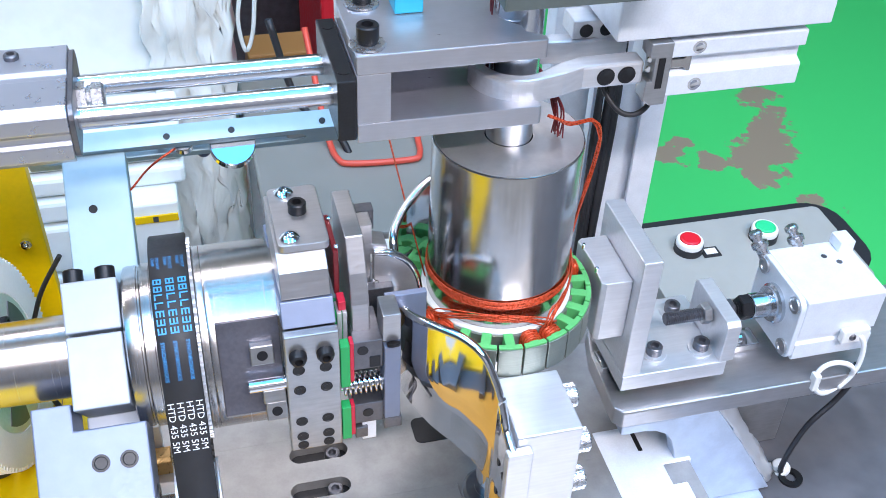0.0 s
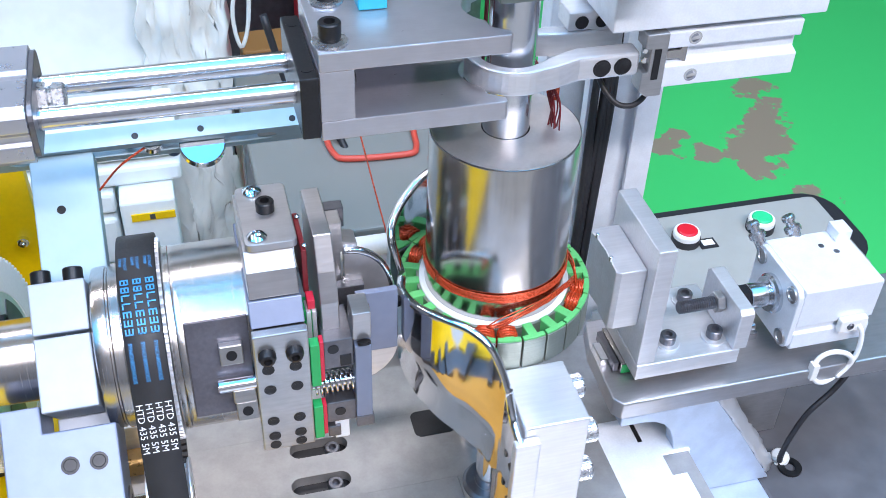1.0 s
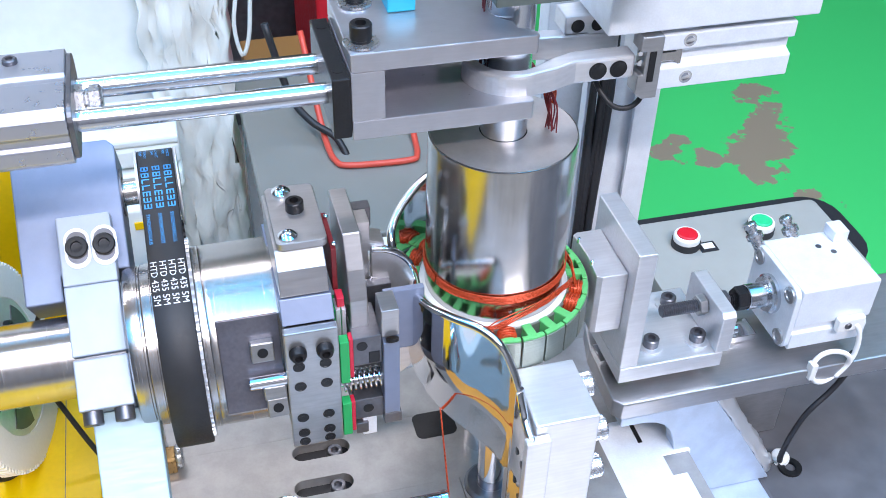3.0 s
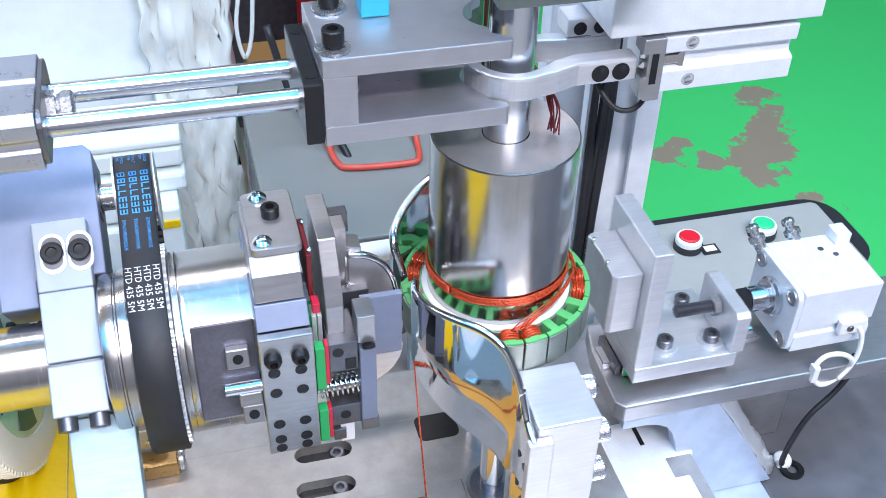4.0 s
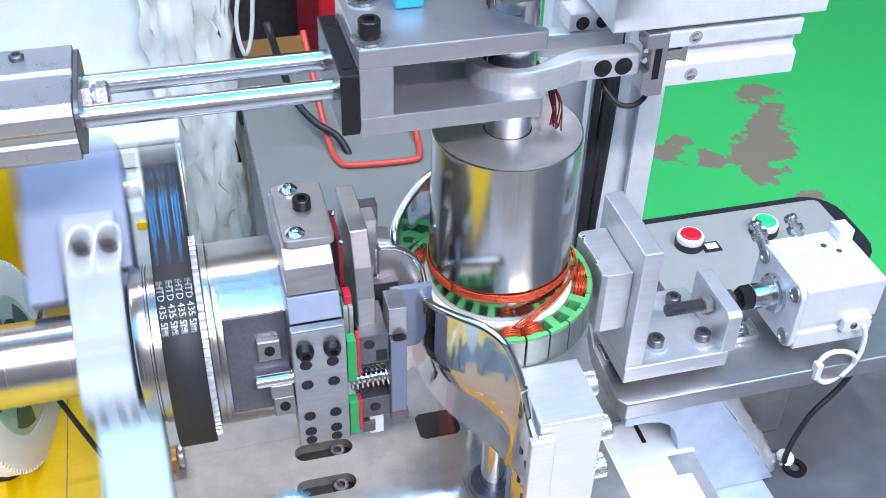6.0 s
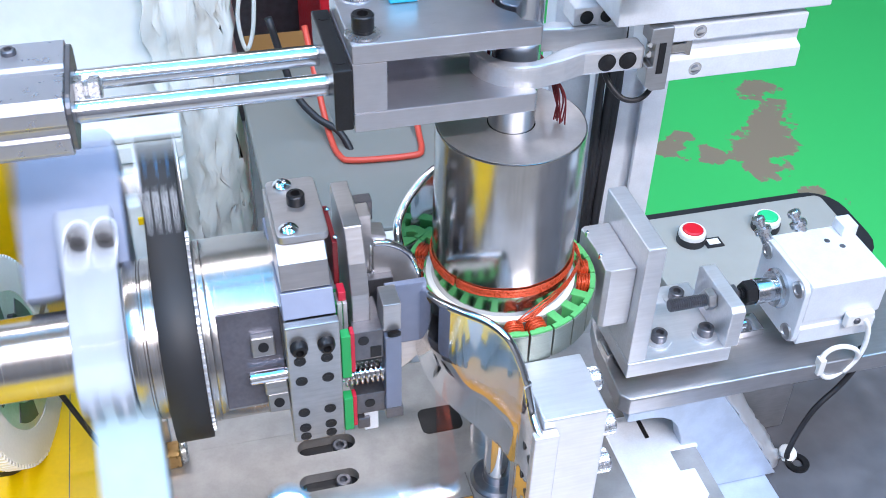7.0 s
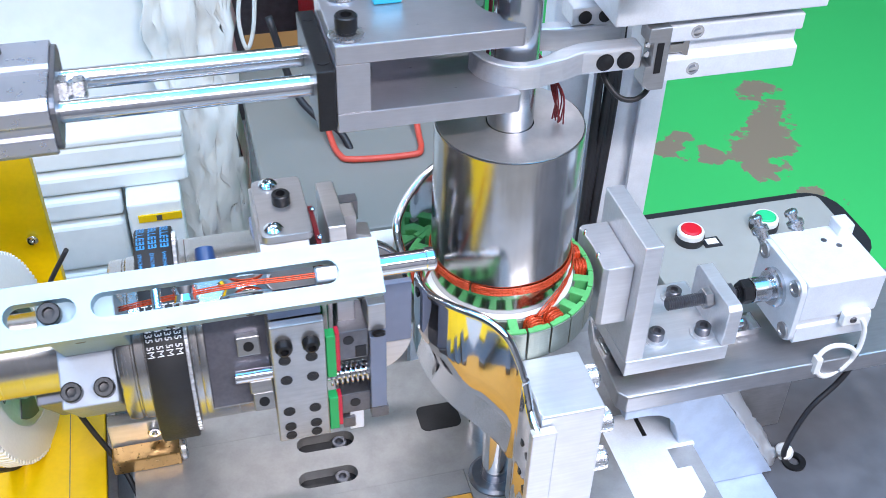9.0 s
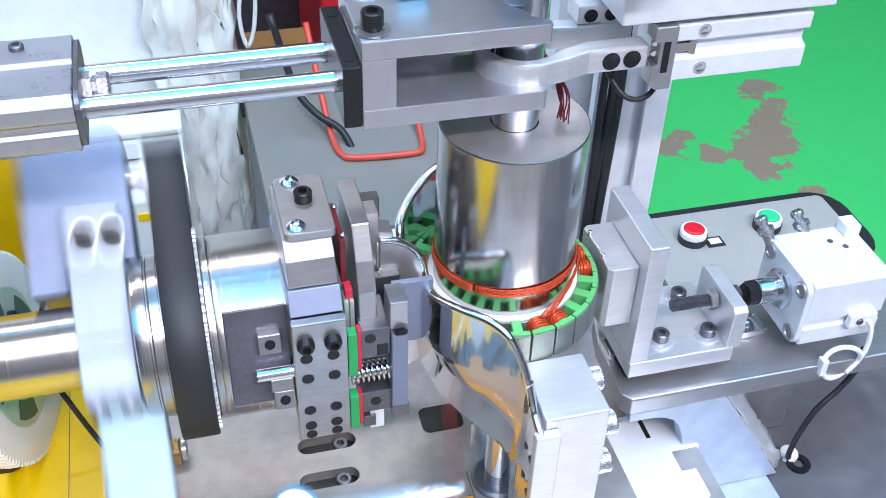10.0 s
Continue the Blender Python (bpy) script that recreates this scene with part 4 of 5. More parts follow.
def air_cylinder():
    ob = thing("air_cylinder", (215, -3, -105), "compact silver pneumatic cylinder with white sensor cable", "pneumatic cylinder")
    prof = [(-35, -42), (-34, -41), (17, -41), (18, -42), (18, -58), (16.4, -59.5), (16.4, -70), (18, -71.5), (18, -89), (17, -90), (-34, -90), (-35, -89), (-35, -77), (-33, -75.5), (-33, -72), (-35, -70.5)]
    b = part("body", prism(B(), prof, 190, 244, YZ, 0.6), ANOD, ob, "silver anodised cylinder body")
    part("front_cap", prism(B(), rounded(-35, 18, -90, -41, 7), 186, 189.8, YZ, 0.6), ANOD, ob)
    part("boss", lathe(B(), [(0, 0), (13, 0), (13, -2.4), (11.4, -3.6), (11.4, -5), (0, -5)][::-1], (186, -8.5, -63), (1, 0, 0), 40), SOFT_CHROME, ob, "turned boss")
    part("piston_rod", rod(B(), (168, -8.5, -63), (182, -8.5, -63), 8.2, 32), SOFT_CHROME, ob)
    part("rod_nut", lathe(B(), [(0, 0), (7.4, 0), (8.2, 0.8), (8.2, 7), (7.4, 7.6), (0, 7.6)], (160.4, -8.5, -63), (1, 0, 0), 6, False), BLACK, ob)
    bm = B()
    lathe(bm, [(0, 0)] + [(4.2 if k % 2 else 3.2, 0.75 * k) for k in range(15)] + [(0, 11)], (150.4, -8.5, -63), (1, 0, 0), 16, False)
    part("rod_thread", bm, BLACK, ob, "black threaded rod end")
    for y, z in ((-28, -48), (11, -48), (-28, -83), (11, -83)):
        part("tie_bolt", lathe(B(), [(0, 0), (5.4, 0), (5.4, -1.4), (3.4, -1.6), (3.0, -0.6), (0, -0.6)][::-1], (186, y, z), (1, 0, 0), 24), MILLED, ob)
    for x, y in ((188, 16), (214, 17)):
        part("speed_fitting", lathe(B(), [(0, 0), (3.8, 0), (3.8, 7), (5.4, 7.6), (5.4, 11), (3, 12), (3, 15), (4.2, 15.4), (4.2, 18), (3.4, 19), (0, 19)], (x, y, -46), (-0.35, 0.5, 0.8), 20), SILVER, ob, "bright speed control fitting")
    part("lug", box(B(), 233, 243.6, 5, 17.6, -41, -33, 0.8), ANOD, ob)
    for x, y in ((222, 4), (229, -3)):
        part("port", lathe(B(), [(0, 0), (2, 0), (2, 0.2), (0, 0.2)], (x, y, -41), (0, 0, 1), 14), DARK, ob)
    part("sensor_block", box(B(), 219, 238, -40, -35.2, -77, -67, 0.8), WHITE, ob, "white sensor block")
    part("sensor_screw", cap_screw(B(), (226, -40, -72), (0, -1, 0), 2.4, 1.2, 14), DARK, ob)
    loop = [V(221 + 13.5 * math.cos(a), -42 - 1.5 * math.sin(2 * a), -105 + 13.5 * math.sin(a)) for a in [2 * math.pi * k / 28 for k in range(28)]]
    part("cable_loop", tube(B(), loop, 1.7, 10, True), WHITE_CABLE, ob, "white cable coiled in a ring")
    part("cable_tie", box(B(), 205.6, 210, -45, -39, -112, -99, 0.5), WHITE, ob)
    part("sensor_cable", tube(B(), smooth_path([(232, -39, -72), (236, -41, -80), (237, -42, -95), (234, -42, -107), (228, -42, -116)], 6), 1.7, 10), WHITE_CABLE, ob)
    part("black_cable", tube(B(), smooth_path([(237, -40, -98), (238, -40, -116), (231, -40, -132), (216, -42, -148), (209, -42, -170), (210, -38, -194), (215, -33, -208)], 6), 2.0, 10), BLACK_CABLE, ob, "black braided cable")
    return ob


air_cylinder()


def bench():
    bp = new("base_plate")
    tagged(bp, "bead-blasted machine base plate with slotted holes", "machine base", kind="structure")
    bp.location = V(0, 0, -176) * 0.001
    for y, x in ((15, -106), (-14, -109)):
        bm = B()
        slotted(bm, -228, 130, -14.5, 14.5, -176, -161, [(x - 19, x + 19, 6.6)], Matrix.Translation((0, y, 0)))
        part("plate", bm, TABLE, bp)
        # slot floor in black, the shade down in the slot put into its colour
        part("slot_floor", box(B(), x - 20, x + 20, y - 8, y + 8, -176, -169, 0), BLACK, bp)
        part("slot_screw", cap_screw(B(), (x + 9, y, -169), (0, 0, 1), 5, 6), DARK, bp)
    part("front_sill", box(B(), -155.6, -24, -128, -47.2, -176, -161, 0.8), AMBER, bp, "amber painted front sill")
    part("front_sill", box(B(), -228, -176, -128, -47.2, -176, -161, 0.8), YELLOW, bp, "yellow painted front sill")
    part("plate", box(B(), -228, -24, -47, -28.6, -176, -161, 0), TABLE, bp)
    part("plate", box(B(), -23.6, 130, -250, -28.6, -176, -161, 0), TABLE, bp)
    part("sill_rail", box(B(), -175.6, -156, -128, -47.2, -176, -163, 0.8), DARK, bp, "dark steel rail")
    for y in (-64, -84, -108):
        part("rail_block", box(B(), -182, -148, y - 5, y + 5, -160.9, -155, 0.8), DARK, bp)
    part("plate", box(B(), -228, 130, 29.6, 75, -176, -161, 0), TABLE, bp)
    # flat black sheet on the plate paints the pocket's shade
    part("pocket", prism(B(), rounded(-42, -14, 8, 30, 5), -162, -160.6, None, 0), BLACK, bp, "black sheet for the shaded pocket in the plate")
    ob = thing("slide_base", (170, 0, -161), "machined aluminium slide base on a pedestal", "machine base")
    part("base", prism(B(), [(72, -36), (77, -42), (330, -42), (330, 34), (80, 34), (74, 10)], -119, -105.2, None, 1.2), ALU_PLATE, ob, "ground aluminium slide base")
    part("gusset", prism(B(), [(78, -119.4), (144, -119.4), (172, -162), (203, -213), (131, -213), (128, -195), (123, -172), (119, -152), (115, -141), (110, -134), (103, -129.5), (94, -127.5), (78, -127.5)], 28, 41, XZ, 1.0), SKY_ANOD, ob, "bright gusset plate with an arched cut-out")
    part("pedestal", box(B(), 140, 230, 0, 34, -214.6, -119.4, 1.0), MILLED, ob)
    part("gusset_foot", box(B(), 127, 195.6, -112, -28, -229, -213.4, 1.0), SKY_ANOD, ob)
    part("foot_plate", prism(B(), [(75, -86), (118, -86), (122, -82), (122, -60), (112, -60), (112, -44), (132, -44), (132, -8), (75, -8)], -176, -160.6, None, 1.0), ANOD, ob)
    # thin black bar on top, painted shade of a slot that isn't cut
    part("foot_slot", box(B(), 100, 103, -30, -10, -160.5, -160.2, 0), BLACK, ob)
    dk = mat("dark_machine_bed", (0.15, 0.15, 0.165), 0.5, 0.1, 0.2, 60, 0.05, (1, 1, 1), 0.25)
    solo("machine_bed", box(B(), 196, 900, -420, 70, -240, -215, 3), dk, (300, 0, -240), "dark grey machine bed", "machine bed", kind="structure")
    foil = mat("bright_splash_sheet", (0.88, 0.90, 0.94), 0.34, 0.65, 0.06, 60, 0.5, (1, 1, 1), 0.1)
    bm = B()
    rnd = random.Random(7)
    # a narrow crumpled strip down the slanted edge
    g = [[bm.verts.new(V(145 + 57 * j / 22 + 12 * i / 5 + rnd.uniform(-1, 1), -38 + 11 * i / 5 + rnd.uniform(-1.2, 1.2), -119 - 93 * j / 22 - 2 * i / 5 + rnd.uniform(-0.8, 0.8))) for j in range(23)] for i in range(6)]
    for i in range(5):
        for j in range(22):
            bm.faces.new([g[i][j], g[i + 1][j], g[i + 1][j + 1], g[i][j + 1]]).smooth = True
    me = solo("foil_strip", bm, foil, (172, -36, -165), "crumpled bright foil strip along the gusset edge", "foil strip")
    s = me.modifiers.new("thickness", "SOLIDIFY")
    s.thickness = 0.001
    fr = mat("grey_machine_cabinet", (0.42, 0.43, 0.45), 0.5, 0.0, 0.06, 40)
    solo("machine_cabinet", box(B(), -620, 900, -415, 92, FLOOR_Z, -250.4, 3), fr, (0, 0, FLOOR_Z), "grey sheet steel machine cabinet", "machine base", kind="structure")
    solo("base_riser", box(B(), -224, 128, -250, 70, -250, -176.4, 2), fr, (0, 0, -250), "grey steel riser under the base plate", "machine base", kind="structure")
    b = thing("cable_gland", (221, -30, -215), "white cable gland on the machine bed", "cable gland")
    part("gland", lathe(B(), [(0, 0), (6, 0), (6.4, 1), (6.4, 3), (5, 3.4), (5, 8), (3.4, 9.5), (0, 9.5)], (221, -28, -214.4), (-0.5, 0.1, 0.7), 24), WHITE, b)
    part("gland_ring", lathe(B(), [(4, 0), (8.5, 0), (8.5, 2), (4, 2)], (223, -36, -214.8), (0, 0, 1), 24), BLACK, b)


bench()


def knurled(bm, at, r, h):
    """A cap screw along x with a knurled rim and a hex socket."""
    prism(bm, gear_outline(r * 0.93, r, 30), 0.3, h - 1.2, Matrix.Translation(at) @ YZ, 0)
    lathe(bm, [(r * 0.92, h - 1.2), (r * 0.8, h), (r * 0.45, h), (r * 0.42, h - 3), (0, h - 3)], at, (1, 0, 0), 24)
    return bm


def former(name, side):
    """A polished horn-shaped sheet that leads the wire round the stator; side -1 faces the camera."""
    ob = thing(name, (-5, side * 80, -161), "polished steel wire former with a swept edge" if side < 0 else "polished steel rear wire former", "wire former", group="wire formers")
    if side < 0:
        keys = [(-50, -7, -3, -42), (-53, -21, 0, -50), (-49, -37, 2, -61), (-39, -51, 4, -71), (-27, -62, 3.5, -79), (-18, -72, -2, -85), (-13, -79, -14, -91), (-10.5, -83.5, -24, -95), (-10.2, -84.1, -25.5, -156), (-8.6, -92, -41, -158), (-8, -104, -46, -160.8)]
    else:
        keys = [(-53, 7, -12, -58), (-56.5, 20, 6, -62), (-50, 33, 13, -65), (-39, 43, 20, -70), (-27, 51, 24, -75), (-12, 58, 25, -100), (4, 62, 24, -120)]
    pts = spread([(x, y, a, b) for x, y, a, b in keys], 6)
    bm = shell(B(), [(p[0], p[1]) for p in pts], [p[2] for p in pts], [p[3] for p in pts], 5.0)
    s = part("horn", bm, CHROME, ob, "mirror-polished curved sheet")
    if side < 0:
        for y, z in ((-88, -36), (-90, -68), (-99, -70), (-90, -92), (-99, -98), (-100, -125)):
            part("screw_hole", lathe(B(), [(0, 0), (2.6, 0), (2.6, 0.4), (0, 0.4)], (-11.2, y, z), (-1, 0, 0), 16), BLACK, s)
        part("mount_block", box(B(), -5, 31, -100, -56, -158, -40, 1.0), ALU, ob, "bright aluminium mounting block")
        part("front_plate", box(B(), -12, 2, -106, -100.4, -158, -46, 0.8), ALU, ob)
        for y, z in ((-66, -52), (-90, -62), (-92, -92)):
            part("knurled_screw", knurled(B(), (31, y, z), 7, 9), SILVER, ob, "bright knurled cap screw")
    else:
        part("mount_arm", box(B(), -6, 14, 60, 72, -158, -30, 1.0), ALU, ob)
    return ob


SADDLE = former("front_wire_former", -1)
former("rear_wire_former", 1)


# ---- gripper on its column ----
def gripper():
    ob = thing("wire_gripper", (70, 20, 104), "parallel gripper with curved aluminium fingers round the shaft", "gripper")
    arc = [(24.5 * math.cos(radians(a)), 24.5 * math.sin(radians(a))) for a in range(178, 292, 8)]
    inn = [(17.5 * math.cos(radians(a)), 17.5 * math.sin(radians(a))) for a in range(300, 170, -8)]
    f = part("front_finger", prism(B(), arc + [(18, -21), (30, -16.5), (62, -16.5), (62, -5), (32, -5), (20, -9)] + inn, 114.5, 127.5, None, 1.6), ALU, ob, "curved aluminium finger")
    for x in (42, 53):
        part("counterbore", lathe(B(), [(0, 0), (4.7, 0), (4.7, 0.3), (3.8, 0.4), (3.4, 0.2), (1.9, 0.2), (1.7, 0.1), (0, 0.1)], (x, -16.5, 120.8), (0, -1, 0), 24), BLACK, f)
    arc2 = [(24.5 * math.cos(radians(a)), 24.5 * math.sin(radians(a))) for a in range(150, 40, -8)]
    inn2 = [(17.5 * math.cos(radians(a)), 17.5 * math.sin(radians(a))) for a in range(40, 158, 8)]
    part("rear_finger", prism(B(), arc2 + [(24, 20), (34, 18), (62, 18), (62, 9), (32, 9), (24, 10)] + inn2, 114.5, 127.5, None, 1.6), ALU, ob, "curved aluminium finger")
    rb = part("rear_block", prism(B(), [(33, 128), (33, 138), (64, 138), (64, 114), (46, 114), (46, 128)], -26, -10, XZ, 0.8), ALU, ob)
    for x in (41, 52):
        part("counterbore", lathe(B(), [(0, 0), (3.6, 0), (3.6, 0.3), (0, 0.3)], (x - 1, 9.9, 132.5), (0, -1, 0), 20), BLACK, rb)
    jb = part("jaw_plate", prism(B(), [(62, 107), (62, 118), (65, 118), (65, 131), (62, 131), (62, 139), (74, 139), (74, 104), (66, 104)], 10, 21, XZ, 0.6), MILLED, ob, "milled jaw plate")
    part("slot", box(B(), 67, 70.5, -21.4, -20.9, 114, 131, 0), BLACK, jb)
    for z in (124, 129.5):
        part("small_screw", lathe(B(), [(0, 0), (2, 0), (1.6, 0.6), (0, 0.7)], (63.5, -18.2, z), (0, -1, 0), 14), CHROME, jb)
    body = part("body", prism(B(), [(-17, 106), (-17, 118), (-12, 120), (-12, 127), (-17, 128), (-17, 137), (26, 137), (26, 106)], 75, 150, YZ, 0.8), ANOD, ob, "silver gripper body with T-slot")
    for x, z in ((90, 133), (91, 112)):
        part("port", lathe(B(), [(3.4, 0), (3.6, 0.2), (2.4, 0.3), (2.0, 0.12), (0, 0.12)], (x, -17, z), (0, -1, 0), 20), CHROME, body)
    part("rail_insert", prism(B(), [(76, 121), (84, 121), (88, 117), (88, 131), (84, 126), (76, 126)], 12.2, 15, XZ, 0.3), STEEL, body)
    part("top_block", box(B(), 44, 160, -19, 30, 140.6, 176, 1.0), ANOD, ob, "pale anodised mounting block")
    part("top_plate", box(B(), -24, 60, -48, -24, 176.8, 190, 1.0), mat("dark_green_grey_plate", (0.16, 0.19, 0.18), 0.4, 0.5, 0.1, 300), ob, "dark grey-green plate over the block")
    part("hose", tube(B(), smooth_path([(70, -10, 106), (70, -12, 99), (64, -12, 94), (56, -10, 95), (50, -4, 102), (48, 4, 110)], 6), 1.5, 10), BLACK_CABLE, ob, "black air hose")
    return ob


gripper()


def column():
    ob = thing("support_column", (128, 100, -161), "aluminium extrusion column behind the mandrel", "column")
    prof = []
    w = 20.0
    for k in range(4):
        a = math.pi / 2 * k
        for x, y in ((-w, -w), (-4.2, -w), (-4.2, -w + 3), (-8, -w + 3), (-8, -w + 8), (8, -w + 8), (8, -w + 3), (4.2, -w + 3), (4.2, -w)):
            prof.append((x * math.cos(a) - y * math.sin(a), x * math.sin(a) + y * math.cos(a)))
    part("extrusion", prism(B(), prof, -161, 220, Matrix.Translation((117, 110, 0)), 0), ANOD, ob)
    part("cross_arm", box(B(), 100, 160, 31, 130, 140, 175, 1.0), ANOD, ob)
    part("side_post", box(B(), 58, 85.5, 96, 112, -161, 220, 0.8), ANOD, ob, "slim pale side post")
    bm = B()
    rnd = random.Random(3)
    for k in range(7):
        x = 88 + 1.7 * k
        tube(bm, smooth_path([(x, 84 + rnd.uniform(-3, 3), 200), (x + rnd.uniform(-2, 2), 82, 120), (x + rnd.uniform(-2, 2), 84, 40), (x + rnd.uniform(-3, 3), 86, -60), (x, 90, -160)], 4), 2.3, 8)
    tagged(part("cable_bundle", bm, BLACK_CABLE, ob, "bundle of black cables"), kind="stuff")
    return ob


column()


def wire_feed():
    bm = B()
    rnd = random.Random(9)
    for k in range(5):
        a = radians(140 + 11 * k)
        r = 14.2 + rnd.uniform(-0.3, 0.8)
        p = V(r * math.cos(a), r * math.sin(a), 0)
        tube(bm, [p * 1.04 + V(rnd.uniform(-1, 1), rnd.uniform(-1, 1), 240), p + V(rnd.uniform(-0.6, 0.6), rnd.uniform(-0.6, 0.6), 170), p + V(0, 0, 117)], 0.5, 5)
    solo("wire_strands", bm, DARK_RED, (0, 0, 117), "dark red wire strands held along the shaft", "wire", kind="stuff")
    bm = B()
    for k in range(10):
        x, y = 15 + rnd.uniform(-1, 2), 8 + rnd.uniform(-3, 3)
        tube(bm, smooth_path([(x, y, 116), (x + 5 + rnd.uniform(-1, 1), y - 6, 108), (x + 8 + rnd.uniform(-2, 3), y - 10 + rnd.uniform(-2, 2), 97), (x + 9 + rnd.uniform(-3, 3), y - 14 + rnd.uniform(-4, 2), 84)], 4), 0.42, 5)
    solo("wire_tails", bm, DARK_RED, (20, 0, 84), "short red wire tails under the gripper", "wire", kind="stuff")


wire_feed()


# ---- far things ----
def control_box():
    ob = thing("control_box", (390, 335, -900), "pale control panel with push buttons and black trim", "control panel")
    part("panel", prism(B(), rounded(285, 520, 265, 392, 8), -352, -330, None, 1.0), mat("pale_panel", (0.40, 0.40, 0.37), 0.45, 0.2, 0.05, 80), ob)
    part("black_trim", prism(B(), rounded(275, 560, 300, 428, 40), -372, -352.5, None, 2.0), BLACK_CABLE, ob, "black rounded panel trim")
    part("pedestal", box(B(), 320, 480, 290, 370, -900, -372.5, 2), WALL, ob)
    for x, y, m in ((340, 347, RED_BTN), (430, 350, GREEN_BTN)):
        b = part("push_button", lathe(B(), [(10, 8), (14.5, 8), (14.5, 13), (13.4, 15), (11.6, 15.4), (11, 14)], (x, y, -330), (0, 0, 1), 40), WHITE, ob, "white button bezel")
        part("button_base", lathe(B(), [(0, 0), (15.5, 0), (15.5, 7.8), (0, 7.8)], (x, y, -330), (0, 0, 1), 40), BLACK_CABLE, b)
        part("button_cap", lathe(B(), [(0, 17), (9, 17), (10.8, 16), (11, 13), (0, 13)], (x, y, -330), (0, 0, 1), 40), m, b, "red push button" if m is RED_BTN else "green push button")
    part("label_plate", box(B(), 352, 372, 330, 346, -330, -328.8, 0.3), BLACK_CABLE, ob)
    part("label_face", box(B(), 356, 369, 334, 343, -328.7, -328.2, 0), WHITE, ob)
    return ob


control_box()


def far_things():
    film = mat("wrapping_film", (0.86, 0.92, 0.91), 0.2, 0.0, 0.08, 18, 0.8, (1, 1, 0.35), 0.12)
    film.node_tree.nodes["Bump"].inputs["Distance"].default_value = 0.012
    ob = thing("wrapped_cabinet", (-500, 950, -900), "tall pale cabinet wrapped in clear plastic film", "cabinet")
    part("cabinet_body", box(B(), -1700, -175, 705, 1400, -900, 500, 4), CREAM, ob)
    bm = B()
    rnd = random.Random(11)
    nx, nz = 16, 60
    g = [[bm.verts.new(V(-196 + 100 * i / nx + rnd.uniform(-5, 5), 690 + rnd.uniform(-14, 10) + (30 if i == nx else 0), -900 + 1300 * j / nz)) for j in range(nz + 1)] for i in range(nx + 1)]
    for i in range(nx):
        for j in range(nz):
            f = bm.faces.new([g[i][j], g[i + 1][j], g[i + 1][j + 1], g[i][j + 1]])
            f.smooth = True
    w = part("plastic_film", bm, film, ob, "crumpled clear plastic film")
    s = w.modifiers.new("thickness", "SOLIDIFY")
    s.thickness = 0.002
    tail = part("film_tail", tube(B(), smooth_path([(-92, 690, -60), (-84, 686, -130), (-92, 684, -190), (-86, 684, -230), (-76, 684, -205), (-70, 684, -150), (-62, 684, -90)], 5), 2.6, 7), film, ob, "loose strip of film")
    ob = thing("white_carton", (-216, 590, -900), "white carton with a yellow label on a stand", "carton")
    part("carton", box(B(), -245, -184, 562, 640, -450, -344, 3), CREAM, ob)
    part("label", box(B(), -234, -186, 559.5, 561.8, -369, -360, 0), YELLOW, ob, "yellow printed label")
    part("label_text", box(B(), -214, -208, 559.0, 559.4, -368, -361, 0), DARK, ob)
    part("stand", box(B(), -245, -184, 564, 640, -900, -450.5, 2), CREAM, ob)
    ob = thing("pale_rack", (-330, 600, -900), "pale painted rack with round-edged horizontal rails", "rack")
    for z, h, y in ((-300, 27, 600), (-331, 24, 594), (-361, 28, 588), (-412, 64, 584), (-482, 66, 580)):
        part("rail", box(B(), -600, -172 if z > -340 else -250, y, y + 40, z - h / 2, z + h / 2, 5), CREAM, ob)
    for x in (-590, -262):
        part("post", box(B(), x - 12, x + 12, 641, 665, -900, -280, 2), ANOD, ob)
    part("shelf", box(B(), -600, -172, 600, 690, -286, -276, 3), CREAM, ob)
    ob = thing("red_cabinet", (150, 1350, -900), "tall red painted steel cabinet", "cabinet")
    part("cabinet_body", box(B(), 78, 330, 1200, 1500, -900, -380, 5), RED, ob)
    ob = thing("dark_cabinet", (0, 1700, -900), "dark grey cabinet in shade", "cabinet")
    part("cabinet_body", box(B(), -200, 500, 1600, 2000, -900, 0, 5), DARK, ob)
    bm = tube(B(), smooth_path([(-16, 690, -210), (-9, 630, -282), (-6, 590, -306), (-2, 558, -308), (12, 545, -308), (78, 540, -308), (92, 550, -308), (97, 585, -306), (100, 640, -270), (104, 690, -210)], 6), 3.7, 10)
    solo("red_hose", bm, RED_HOSE, (40, 600, -300), "bent red hose hanging behind the machine", "hose")
    bm = tube(B(), smooth_path([(-60, 660, -180), (-40, 640, -262), (-20, 610, -285), (6, 590, -300), (20, 560, -330)], 6), 4.5, 8)
    solo("black_hose", bm, BLACK_CABLE, (0, 600, -330), "dark rubber hose behind the machine", "hose")
    ob = thing("grey_stand", (100, 700, -900), "pale grey sheet metal stand", "stand")
    part("top", box(B(), -95, 160, 420, 800, -330, -312, 3), mat("pale_grey_sheet", (0.25, 0.245, 0.222), 0.5, 0.1, 0.06, 30), ob)
    for x in (-80, 145):
        for y in (440, 780):
            part("leg", box(B(), x - 10, x + 10, y - 10, y + 10, -900, -330.4, 1), ANOD, ob)
    part("orange_box", box(B(), -60, 40, 1050, 1120, -520, -440, 3), mat("orange_plastic", (0.32, 0.15, 0.04), 0.5), thing("orange_crate", (0, 1080, -900), "orange plastic crate on a stand", "crate"))
    part("crate_stand", box(B(), -60, 40, 1050, 1120, -900, -520.5, 2), DARK, bpy.data.objects["orange_crate"])
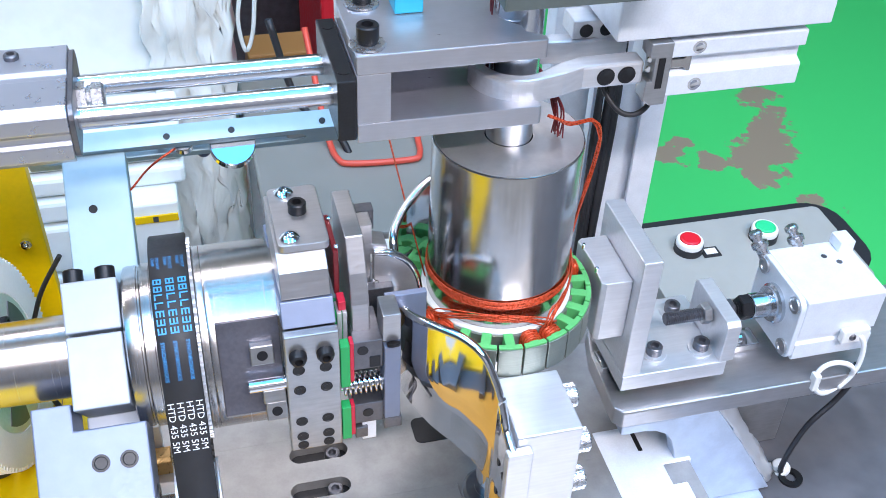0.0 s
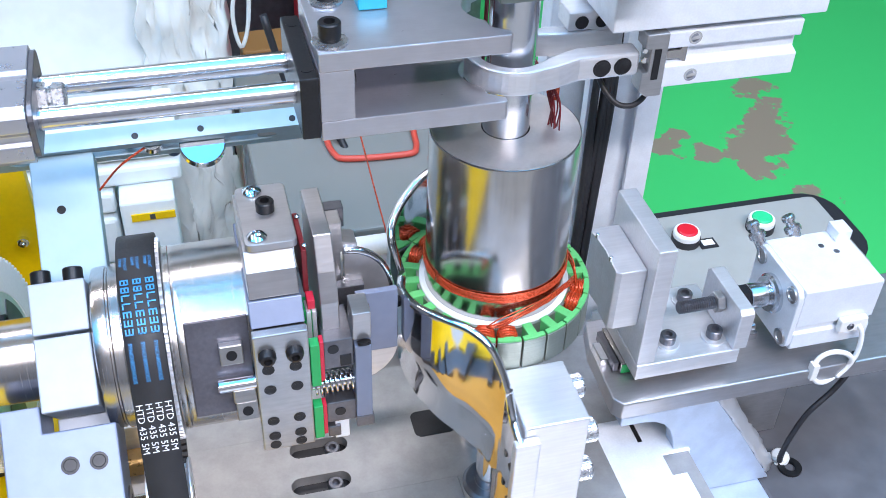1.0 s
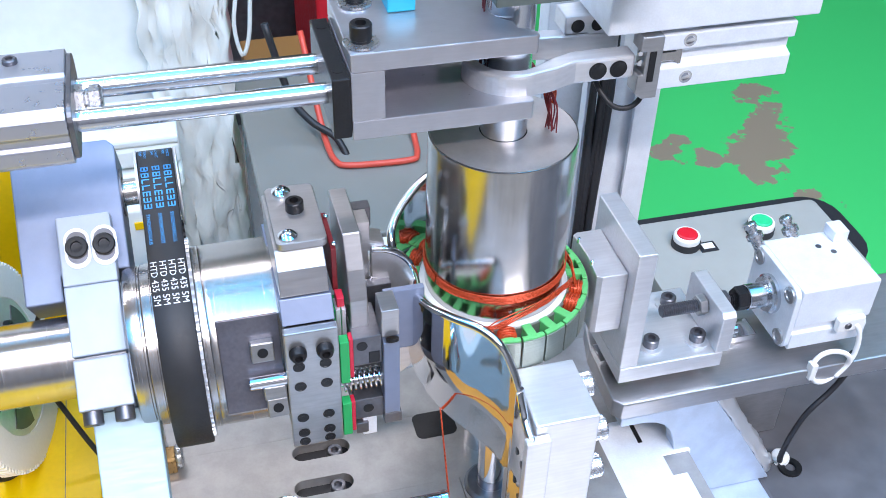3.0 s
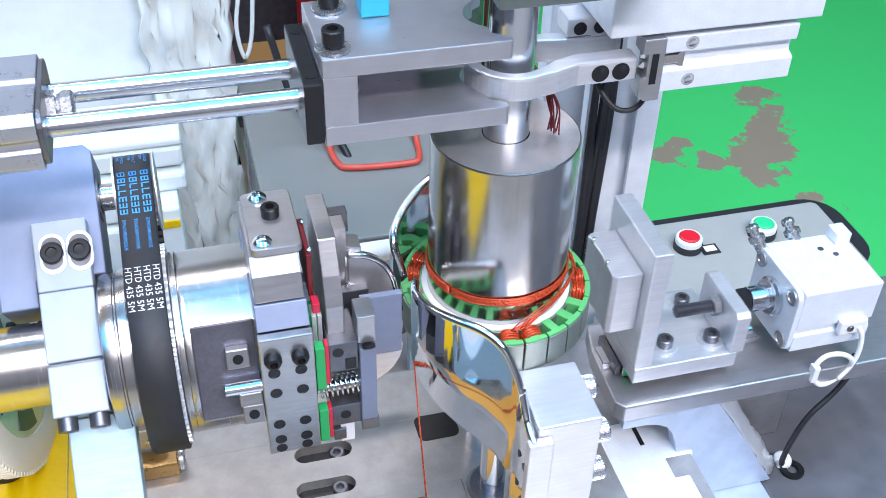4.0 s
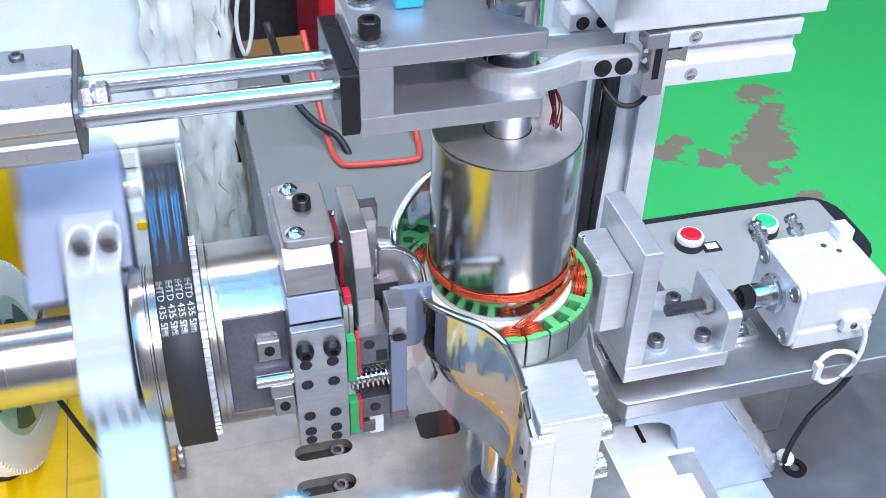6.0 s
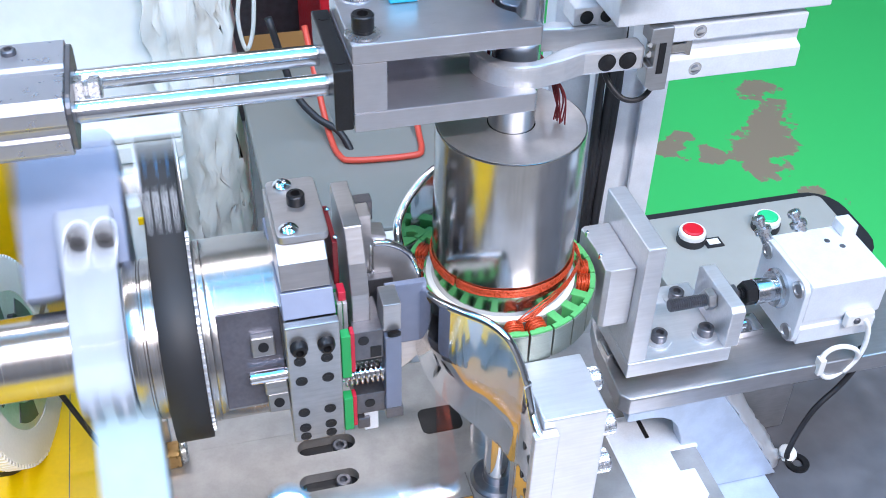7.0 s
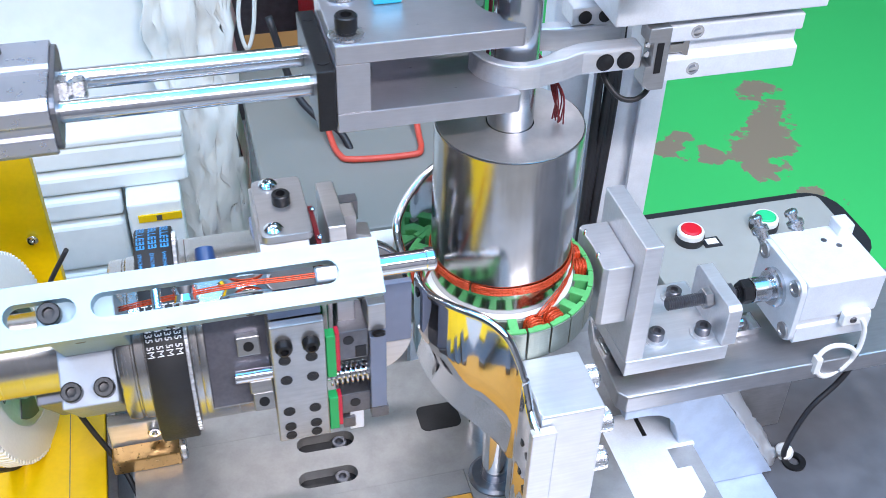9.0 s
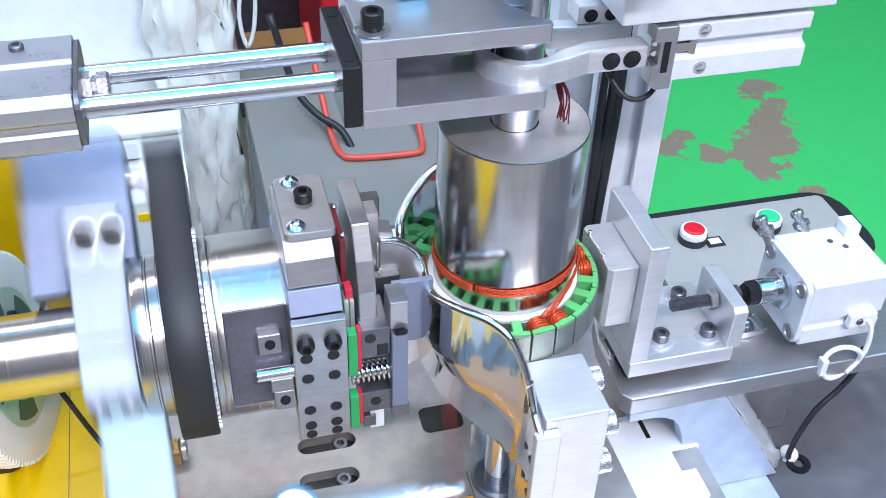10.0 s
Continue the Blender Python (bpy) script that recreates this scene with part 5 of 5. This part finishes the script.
    solo("white_tube", rod(B(), (-110, 90, -60), (-30, 90, -60), 7, 24), WHITE, (-70, 90, -67), "white tube behind the head", "tube")


far_things()


# ---- movement ----
HX = [(0, 6.0), (0.5, 5.6), (0.6, 2.2), (0.7, -3.2), (0.8, -7.9), (0.9, -9.3), (1, -9.2), (1.5, -8.4), (1.6, -5.8), (1.7, -0.5), (1.8, 3.5), (1.9, 6.2), (2, 6.1), (2.5, 5.8),
      (3.0, 5.6), (3.4, -7.8), (3.8, -8.2), (4, -8.5), (4.2, -7.5), (4.3, -2), (4.4, -0.5), (4.5, 0), (4.6, 3.8), (4.7, 8.0), (4.8, 8.6), (4.9, 8.3), (5, 7.4), (5.1, 6.0), (5.2, 4.9), (5.3, 3.5),
      (5.4, 2.3), (5.5, 0.2), (5.6, -0.2), (5.7, 2.0), (6.15, 8.2), (6.7, -0.9), (6.8, -0.6), (6.9, 1.2), (7, 2.9), (7.1, 4.6), (7.2, 4.6), (7.3, 2.5), (7.4, -3.0), (7.5, -7.6), (8, -7.7), (8.5, -8.0),
      (8.8, -7.6), (9, -4.8), (9.1, -1.0), (9.2, 0.8), (9.4, 1.2), (9.5, 6.0), (10, 5.6)]
SX = [(0, -10.4), (0.7, -10.6), (0.9, -9.0), (1.1, -3.0), (1.25, 0), (7.55, 0), (7.7, -9.5), (8.0, -10), (8.2, -9.5), (8.35, 0), (10, 0)]
CX = [(0, 0.2), (0.2, 0.4), (0.35, 10.5), (1.3, 10.4), (1.42, 0), (2.7, -0.4), (3.2, -0.4), (3.3, 10.5), (3.95, 10.5), (4.05, 3), (4.15, 0), (7.9, 0), (8.0, 5.7), (8.1, 10.2), (8.6, 10.2), (8.75, 0), (10, 0)]
TURN = [(0, 0), (0.83, 0), (0.9, 20), (1.0, 45), (2.5, 45), (3.4, 45), (3.55, 60), (8.22, 60), (8.38, 75), (10, 75)]


def along(rows, t):
    for (a, u), (b, v) in zip(rows, rows[1:]):
        if a <= t <= b:
            return u + (v - u) * (t - a) / (b - a)
    return rows[-1][1] if t > rows[-1][0] else rows[0][1]


def flyer_rows():
    """Time and angle of the arm: at rest, half a turn, a fast run of five turns a second, at rest, and a start the other way."""
    rows = [(0, 39.5), (1.95, 39.5), (2.0, 31), (2.0667, -5), (2.1333, -45), (2.2, -80), (2.2667, -115), (2.3333, -141), (2.4, -140.5), (4.6667, -140.5), (4.7333, -105),
            (4.8, -50.5), (4.8667, 6)]
    k = 0
    while 4.9 + k / 30 < 7.08:
        rows.append((4.9 + k / 30, 39.5 + 60 * k))
        k += 1
    t, a = rows[-1]
    base = math.floor((a - 129.5) / 360) * 360 + 129.5
    end = base + 360 if base + 360 - a < 200 else base
    d = end - a
    n = max(1, math.ceil(abs(d) / 60))
    for i in range(1, n + 1):
        rows.append((t + (7.2 - t) * i / n, a + d * i / n))
    rows.append((9.5, end))
    for t, da in ((9.5333, -15), (9.5667, -42), (9.6, -76), (9.6333, -105), (9.6667, -135), (9.7, -165), (9.7333, -195), (9.7667, -230), (9.8, -270)):
        rows.append((t, end + da))
    for i in range(1, 7):
        rows.append((9.8 + i / 30, end - 270 - 60 * i))
    return rows


def slid(ob, rows):
    x, y, z = ob.location
    walk(ob, [(t, pose(x + d * 0.001, y, z)) for t, d in rows])


def motions():
    for ob in (HEAD, FORK):
        slid(ob, HX)
    slid(SADDLE, SX)
    slid(CLAMP, CX)
    walk(STATOR, [(t, pose(0, 0, -0.041, 0, 0, a)) for t, a in TURN])
    x, z = FLYER.location.x, FLYER.location.z
    times = sorted({t for t, _ in flyer_rows()} | {t for t, _ in HX})
    keyed = []
    for t in times:
        if not keyed or frame(t) > frame(keyed[-1]):
            keyed.append(t)
    fr = flyer_rows()
    walk(FLYER, [(t, pose(x + along(HX, t) * 0.001, 0, z, along(fr, t) - 90)) for t in keyed])
    # the belt rolls off the fixed pulley as the arm goes round
    still = [t for i, t in enumerate(keyed) if 0 < i < len(keyed) - 1 and along(fr, keyed[i - 1]) == along(fr, t) == along(fr, keyed[i + 1])]
    rolling = [t for t in keyed if t not in still]
    for piece, s0 in PRINTS:
        rows, last = [], None
        for t in rolling:
            p, n = belt_point(s0 / BELT_LEN - BELT_RUN * (along(fr, t) - 39.5) / 360)
            a = math.degrees(math.atan2(n[1], n[0])) - 90
            if last is not None:
                d = (a - last + 180) % 360 - 180
                a = last + max(-86, min(86, d))
            last = a
            rows.append((t, pose(0, p[0] * 0.001, p[1] * 0.001, a)))
        walk(piece, rows)


motions()
